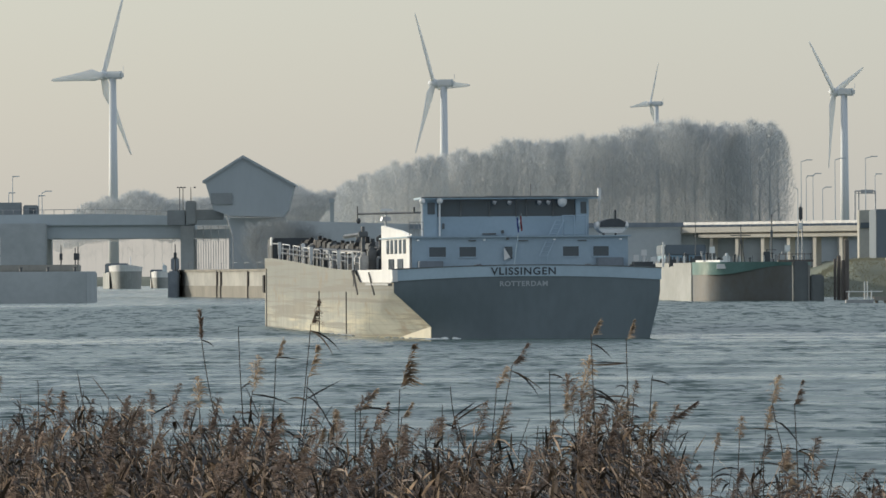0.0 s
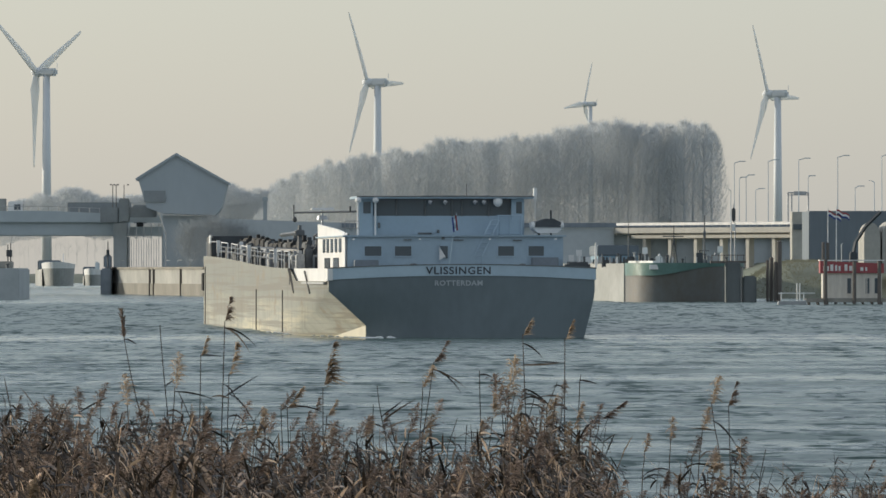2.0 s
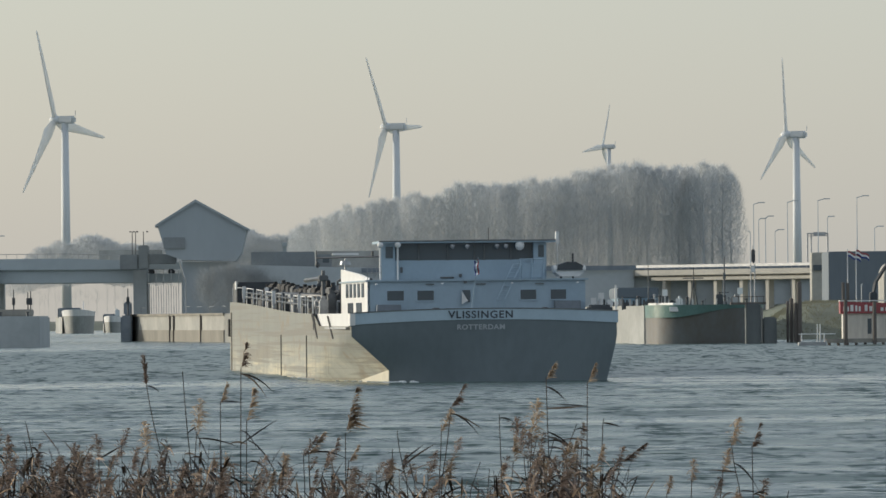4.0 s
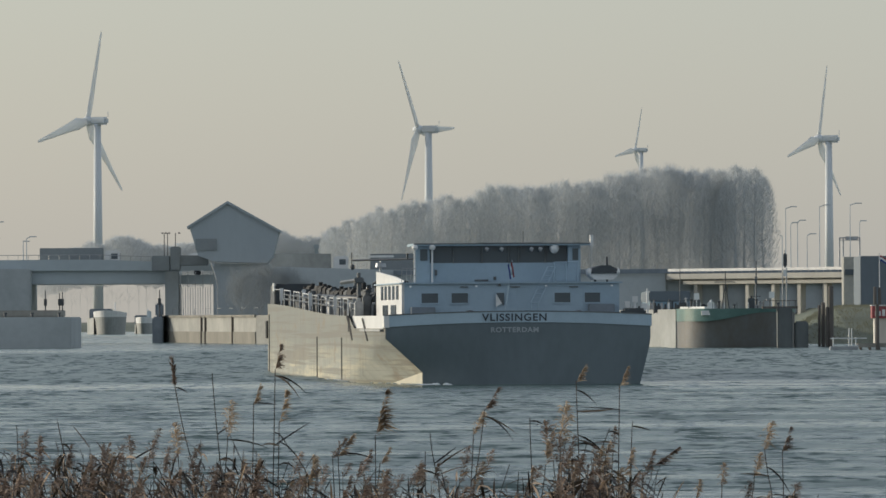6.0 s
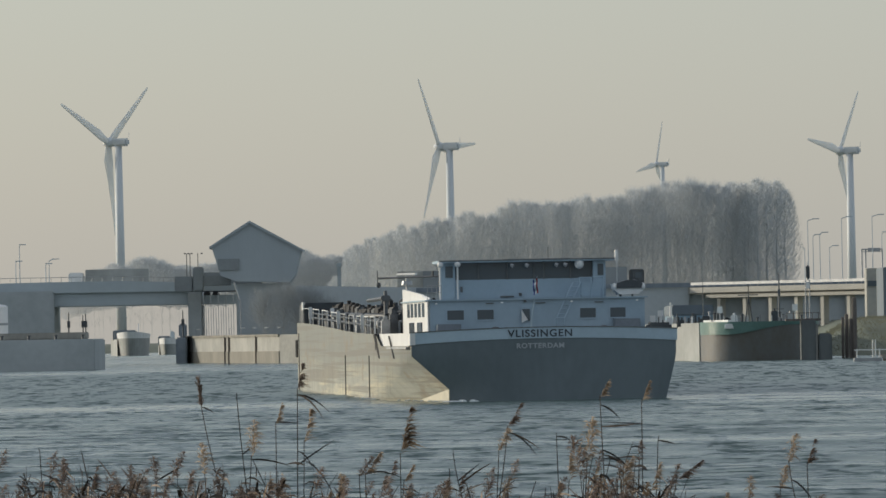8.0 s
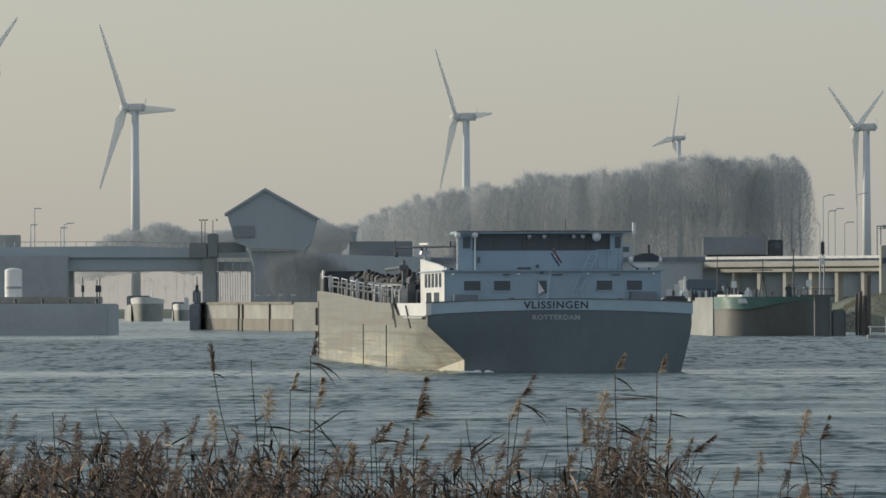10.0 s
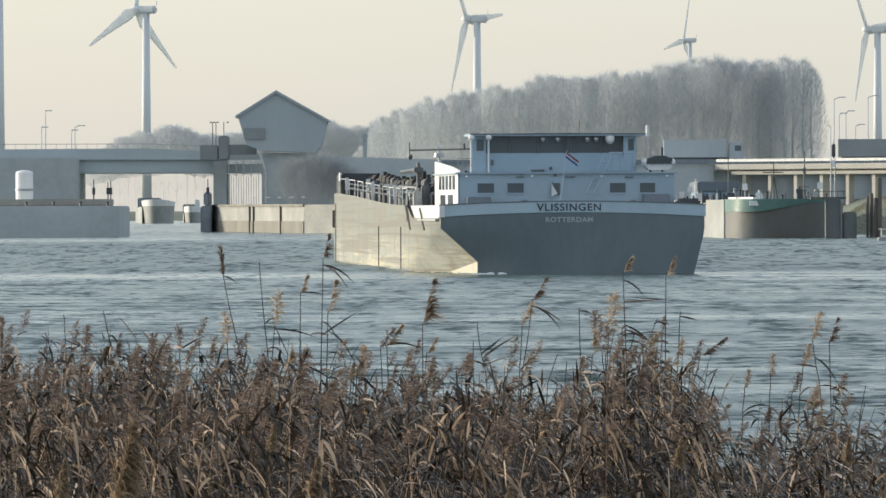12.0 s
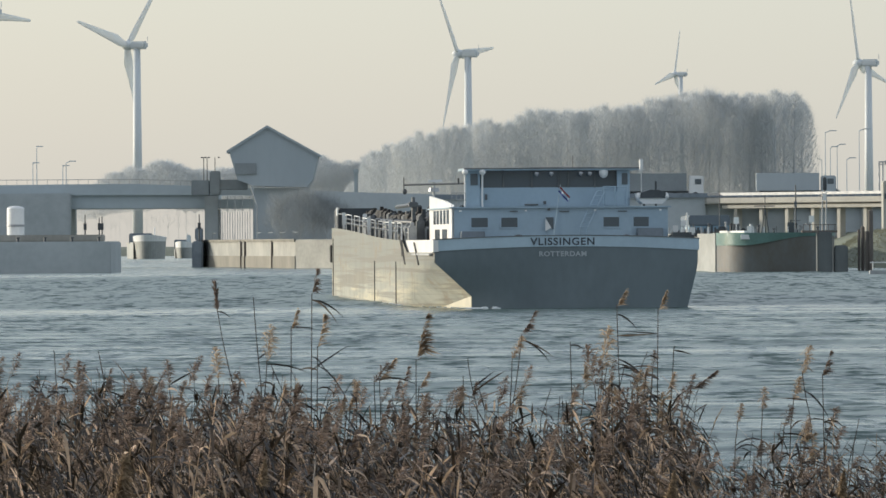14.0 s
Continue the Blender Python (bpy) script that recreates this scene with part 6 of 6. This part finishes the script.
def build_reeds():
    rnd = random.Random(3)
    var = [reed(rnd, rnd.uniform(1.6, 2.05), abs(rnd.gauss(0.0, 0.26)) - 0.05) for k in range(26)]
    straw, plume = [(v[0], v[1]) for v in var], [(v[2], v[3]) for v in var]
    plume_ok = [k for k in range(26) if len(var[k][2])]
    n = 9
    buckets = [[] for k in range(n)]
    for i in range(4800):
        y = 60 + 35 * rnd.random()
        half = y * 0.0875
        x = rnd.uniform(-half, half)
        # taller and denser to the west, thin towards the water's edge
        dens = 0.30 + 0.45 * smooth(0.02, -0.04, x / y)
        lump = 0.5 + 0.5 * noise.noise((x * 0.9, y * 0.35, 3.0))
        if rnd.random() < 0.15 * smooth(0.006, 0.012, x / y) + 0.40 * smooth(0.024, 0.028, x / y) * (1 - smooth(0.038, 0.045, x / y)):
            continue
        if y > 80 and rnd.random() > (0.35 + lump) * dens * (98 - y) / 14:
            continue
        s = (rnd.uniform(0.60, 0.95) + 0.03 * smooth(-0.02, -0.03, x / y) + 0.22 * (lump - 0.5)) * (1.0 - 0.09 * smooth(-0.03, -0.012, x / y) - 0.20 * smooth(0.024, 0.04, x / y)) + 0.13 * math.exp(-((x / y - 0.019) / 0.005) ** 2) - 0.12 * math.exp(-((x / y - 0.0305) / 0.004) ** 2)
        buckets[min(n - 1, int((x / half + 1) / 2 * n))].append((rnd.randrange(26), (x, y, ground_z(x, y) - 0.05, 1.0, rnd.gauss(0, 0.5), s)))
    for k, spots in enumerate(buckets):
        cx = (2 * (k + 0.5) / n - 1) * 80 * 0.0875
        c = thing("reed_clump", "dense stand of dry brown reeds with feathery plumes", "reeds", "reed bed", kind="stuff", at=pose(cx, 80, 0))
        moved = [(a, (x - cx, y - 80, z, s, r, sz)) for a, (x, y, z, s, r, sz) in spots]
        v, f = place_many(straw, moved)
        ob = new("straw", mesh_from("straw", v, f, M_reed))
        ob.parent = c
        moved = [m for m in moved if m[0] in plume_ok]
        v, f = place_many(plume, moved)
        ob = new("plumes", mesh_from("plumes", v, f, M_plume))
        ob.parent = c
        REED_CLUMPS.append((c, cx))


build_reeds()

TALL = []


def single_reed(rnd, d, tip, neck, foot, kind, label, straw, fluff, give, leaves=(), dead=3, count=170):
    """One stalk: tip and neck of its plume and a point low on the stem, across and up; leaves: (height, reach, rise, droop)."""
    z0 = ground_z(foot[0], d) - 0.1
    slope = (neck[0] - foot[0]) / (neck[1] - foot[1])
    x0 = foot[0] - slope * 0.4 * (foot[1] - z0)
    r = thing("reed", label, "reed", "tall reeds", at=pose(x0, d, z0))
    sv, sf, pv, pf = [], [], [], []

    def stem(f):
        """A gentle bow from the ground through the foot to the neck."""
        p0, p1, p2 = np.array((0, 0, 0)), np.array((foot[0] - x0, 0, foot[1] - z0)), np.array((neck[0] - x0, 0, neck[1] - z0))
        k = (foot[1] - z0) / (neck[1] - z0)
        if f < k:
            return p0 + (p1 - p0) * f / k
        g = (f - k) / (1 - k)
        return p1 + (p2 - p1) * g + np.array((0.06 * slope, 0, 0)) * math.sin(math.pi * g)

    def strip(ps, ws, nx):
        s = len(sv)
        for p, w in zip(ps, ws):
            sv.extend([tuple(p - nx * w), tuple(p + nx * w)])
        for i in range(len(ps) - 1):
            sf.append((s + 2 * i, s + 2 * i + 1, s + 2 * i + 3, s + 2 * i + 2))

    pts = [stem(i / 12) for i in range(13)]
    if kind == "bare":
        pts.append(np.array((tip[0] - x0, 0, tip[1] - z0 + 0.02)))
    for a in (0.0, 1.6):
        strip(pts, [0.0075 * (1 - 0.45 * i / 13) for i in range(len(pts))], np.array((math.cos(a), math.sin(a), 0)))
    low = [(rnd.uniform(0.35, 0.8) * (neck[1] - z0) + z0, rnd.choice((1, 1, 1, -1)) * rnd.uniform(0.12, 0.32), rnd.uniform(-0.05, 0.25), rnd.uniform(0.05, 0.3)) for k in range(dead)]
    for z, reach, rise, droop in list(leaves) + low:
        o = stem(min(1, (z - z0) / (neck[1] - z0)))
        side = rnd.gauss(0, 0.25)
        ps = [o + np.array((reach * g, side * reach * g, rise * g - droop * g * g)) for g in (0, 0.25, 0.5, 0.75, 1.0)]
        nx = np.cross(ps[-1] - ps[0], (rnd.gauss(0, 0.3), 1, rnd.gauss(0, 0.5)))
        nx = nx / (np.linalg.norm(nx) + 1e-6)
        strip(ps, [0.005, 0.010, 0.009, 0.006, 0.001], nx)
    if kind != "bare":
        fibres(rnd, pv, pf, (neck[0] - x0, 0, neck[1] - z0 - 0.02), (tip[0] - x0, 0, tip[1] - z0), kind, count)
    ob = new("stalk", mesh_from("stalk", sv, sf, straw))
    ob.parent = r
    if pv:
        ob = new("plume", mesh_from("plume", pv, pf, fluff))
        ob.parent = r
    TALL.append((r, x0, d, z0, give))


def build_tall_reeds():
    """The single stalks that stand above the bed: tip, neck, foot, plume, sway."""
    rnd = random.Random(21)
    brown, gold = "tall dry reed with a brown feathery plume", "tall dry reed with a pale golden plume"
    bare = "bare dry reed stalk with no plume"
    for tip, neck, foot, kind, fluff, give, leaves, dead in (
            ((-2.71, 2.90), (-2.68, 2.59), (-2.48, 1.67), "slim", M_plume, 0.9, ((2.58, 0.14, 0.0, 0.07),), 1),
            ((-2.29, 2.71), (-2.29, 2.69), (-2.20, 1.67), "bare", M_plume, 0.8, (), 2),
            ((-2.10, 2.44), (-2.14, 2.06), (-2.17, 1.67), "tuft", M_gold, 1.0, ((2.02, 0.45, 0.0, 0.1),), 4),
            ((-1.80, 2.62), (-1.87, 2.41), (-1.88, 1.67), "tiers", M_gold, 0.7, ((2.41, 0.26, 0.0, 0.02),), 2),
            ((-1.58, 3.04), (-1.64, 2.77), (-1.66, 1.67), "tiers", M_plume, 1.9, ((2.70, 0.34, -0.02, 0.18), (2.70, 0.28, -0.05, 0.22), (1.95, 0.4, 0.28, 0.02)), 3),
            ((-1.51, 2.56), (-1.59, 2.21), (-1.60, 1.67), "tiers", M_gold, 1.6, ((2.0, 0.36, -0.1, 0.4), (1.95, -0.2, 0.1, 0.1)), 5),
            ((-2.70, 2.22), (-2.66, 1.88), (-2.63, 1.60), "tuft", M_gold, 0.8, (), 3),
            ((-0.78, 2.08), (-0.95, 1.85), (-0.94, 1.61), "tiers", M_gold, 0.8, ((1.95, 0.4, 0.1, 0.16),), 3),
            ((-0.86, 2.04), (-1.01, 1.84), (-1.00, 1.61), "tuft", M_plume, 0.8, (), 3),
            ((-0.44, 2.57), (-0.56, 2.06), (-0.56, 1.61), "tiers", M_near, 0.9, (), 4),
            ((-0.41, 1.93), (-0.52, 1.77), (-0.55, 1.55), "tiers", M_gold, 0.8, (), 3),
            ((0.01, 2.06), (0.01, 2.04), (0.10, 1.55), "bare", M_plume, 0.6, ((1.75, 0.24, 0.18, 0.0), (1.7, 0.36, 0.3, 0.06), (1.62, 0.3, 0.16, 0.05)), 3),
            ((0.74, 2.57), (0.59, 2.33), (0.48, 1.54), "tiers", M_plume, 1.4, ((2.26, 0.32, -0.05, 0.22), (2.26, 0.36, -0.1, 0.1)), 4),
            ((0.59, 2.31), (0.48, 2.08), (0.45, 1.54), "tuft", M_gold, 1.0, (), 4),
            ((1.09, 2.22), (1.09, 2.20), (1.11, 1.54), "bare", M_plume, 0.5, ((2.2, 0.16, 0.03, 0.08),), 3),
            ((1.24, 2.22), (1.34, 1.78), (1.37, 1.54), "tuft", M_plume, 0.6, (), 5),
            ((1.48, 2.40), (1.42, 1.96), (1.39, 1.54), "tuft", M_gold, 0.6, (), 5),
            ((1.69, 2.81), (1.58, 2.63), (1.61, 1.66), "tiers", M_gold, -0.2, ((2.53, 0.22, -0.05, 0.12), (2.3, 0.40, 0.0, -0.02), (2.05, 0.3, -0.1, 0.12), (1.95, 0.24, 0.1, 0.2)), 4),
            ((2.12, 2.78), (2.03, 2.58), (2.02, 1.90), "tiers", M_gold, -0.9, ((2.32, -0.42, 0.03, 0.0), (1.95, -0.3, 0.1, 0.1)), 3),
            ((2.66, 1.92), (2.38, 1.73), (2.30, 1.42), "tiers", M_plume, 0.4, (), 4),
            ((3.65, 2.20), (3.57, 1.90), (3.65, 1.42), "tuft", M_gold, -0.9, ((1.7, 0.26, -0.1, 0.2), (1.6, -0.3, 0.06, 0.03)), 3),
            ((3.54, 1.86), (3.47, 1.62), (3.44, 1.36), "tuft", M_gold, -0.6, (), 3),
            ((3.15, 1.75), (3.13, 1.52), (3.12, 1.30), "tuft", M_gold, 0.3, (), 3),
            ((2.90, 1.58), (2.86, 1.39), (2.84, 1.18), "tuft", M_gold, 0.3, (), 3),
            ((2.19, 2.17), (2.18, 2.14), (2.14, 1.42), "bare", M_plume, 0.3, ((2.15, 0.2, -0.02, 0.03),), 4),
            ((3.86, 2.14), (3.77, 1.88), (3.78, 1.35), "tiers", M_plume, -0.6, (), 3),
            ((-4.15, 2.08), (-4.16, 1.82), (-4.14, 1.55), "tuft", M_plume, 0.8, ((2.02, -0.25, 0.1, 0.0),), 3),
            ((-4.40, 2.16), (-4.39, 2.14), (-4.36, 1.60), "bare", M_plume, 0.7, (), 3),
            ((-3.20, 2.08), (-3.17, 1.80), (-3.15, 1.55), "tuft", M_plume, 0.8, ((1.85, 0.3, 0.2, 0.04),), 3),
            ((-3.80, 1.99), (-3.87, 1.74), (-3.84, 1.50), "tiers", M_plume, 0.8, ((1.98, 0.4, -0.02, 0.2),), 3),
            ((-1.22, 1.86), (-1.19, 1.64), (-1.19, 1.40), "tuft", M_gold, 0.8, (), 3),
            ((-3.46, 1.99), (-3.45, 1.76), (-3.44, 1.50), "tuft", M_plume, 0.8, (), 3),
            ((-5.04, 2.12), (-5.05, 1.82), (-5.04, 1.55), "slim", M_plume, 0.8, (), 3)):
        single_reed(rnd, 90, tip, neck, foot, kind, bare if kind == "bare" else gold if fluff is M_gold else brown, M_reed, fluff, give, leaves, dead)


build_tall_reeds()


def build_leafy_reeds():
    """Stalks of middle height at the water's edge: long blown leaves, loose plumes; thickest in one clump."""
    rnd = random.Random(44)
    spots = [(rnd.gauss(1.75, 0.36), rnd.uniform(1.55, 2.15), 5) for k in range(26)]
    spots += [(rnd.uniform(-5.0, 0.9), rnd.uniform(1.62, 1.92), 3) for k in range(30)]
    spots += [(rnd.uniform(3.2, 4.6), rnd.uniform(1.25, 1.6), 3) for k in range(8)]
    for k, (x, top, n) in enumerate(spots):
        d = rnd.uniform(86, 91)
        L = rnd.uniform(0.18, 0.32)
        neck = (x - rnd.uniform(0.0, 0.12), top - L)
        leaves = [(rnd.uniform(0.5, 0.95) * neck[1], rnd.uniform(0.16, 0.36), rnd.uniform(-0.15, 0.12), rnd.uniform(0.05, 0.25)) for i in range(n)]
        kind = ("tuft", "tiers", "bare", "tuft")[k % 4]
        label = "bare leafy reed stalk bent by the wind" if kind == "bare" else "leafy dry reed with a loose plume"
        single_reed(rnd, d, (x, top), neck, (neck[0] - rnd.uniform(-0.03, 0.08), neck[1] - 0.5), kind, label, M_reed, (M_plume, M_gold, M_plume, M_near)[k % 4], rnd.uniform(0.3, 0.9), leaves, 3, 130)


build_leafy_reeds()


def build_near_reeds():
    """A few stalks on the camera's side of the bed with full golden plumes."""
    rnd = random.Random(8)
    for x, top, d, size in NEAR_PLUMES:
        single_reed(rnd, d, (x, top), (x - 0.10 * size, top - 0.45 * size), (x - 0.11 * size, top - 0.55 * size), "cone", "near dry reed with a full golden plume", M_reed, M_near, 0.4, (), 2, 900)


NEAR_PLUMES = ((-2.10, 2.04, 52, 1.25), (-0.98, 1.80, 52, 1.0), (0.20, 1.61, 52, 0.9), (-1.25, 1.99, 52, 0.38), (1.26, 1.90, 52, 0.42), (2.30, 1.90, 52, 0.36), (-2.62, 1.72, 54, 0.6))
build_near_reeds()


# ================= movement =================
def motions():
    times = [0.5 * k for k in range(29)]
    for ob in (barge, foam):
        walk(ob, [(t, pose(4.10 + 0.058 * t, 415 + 0.39 * t, 0, 0, 0, 4.4 - 0.067 * t)) for t in (0.0, 3.5, 7.0, 10.5, 14.0)])
    for rot, seat, hub, ph, rate in TURBINES:
        walk(rot, [(t, pose(0, seat, hub, 0, ph - rate * t, 0)) for t in times])
    walk(scanner, [(0.25 * k, pose(-5.05, 26.6, 6.55, 0, 0, 167 * (0.25 * k - 12.6))) for k in range(57)])
    walk(flag, [(t, pose(-0.3, -0.6, 6.05, 6 * math.sin(2.1 * t), float(np.interp(t, [0, 2.5, 7.5, 10, 12, 14], [66, 66, 66, 44, 12, 32])) + 6 * math.sin(1.7 * t), -15 + 20 * math.sin(1.3 * t))) for t in times])
    walk(water, [(0.0, pose(0, 0, 0)), (14.0, pose(1.5, -6, 0))])
    for t_, way, y, f in TRUCKS:
        rows = []
        for t in times[::2]:
            x = float(np.interp(t, [w[0] for w in way], [w[1] for w in way]))
            rows.append((t, pose(x, y, road_z(x), 0, 0, 0 if f > 0 else 180)))
        walk(t_, rows)
    for k, (c, cx) in enumerate(REED_CLUMPS):
        walk(c, [(t, pose(cx, 80, 0, 0.3 * math.sin(1.1 * t + k), 1.0 - 1.0 * smooth(0.3, 2.4, t) + 0.5 * math.sin(1.7 * t + 1.3 * k), 0)) for t in times])
    for k, (r, x, d, z0, give) in enumerate(TALL):   # the gust at the start lets go, then they nod
        walk(r, [(t, pose(x, d, z0, 0, 2.6 * give * (1 - smooth(0.2, 2.4, t)) + 0.35 * math.sin(1.9 * t + 0.8 * k), 0)) for t in times])


motions()
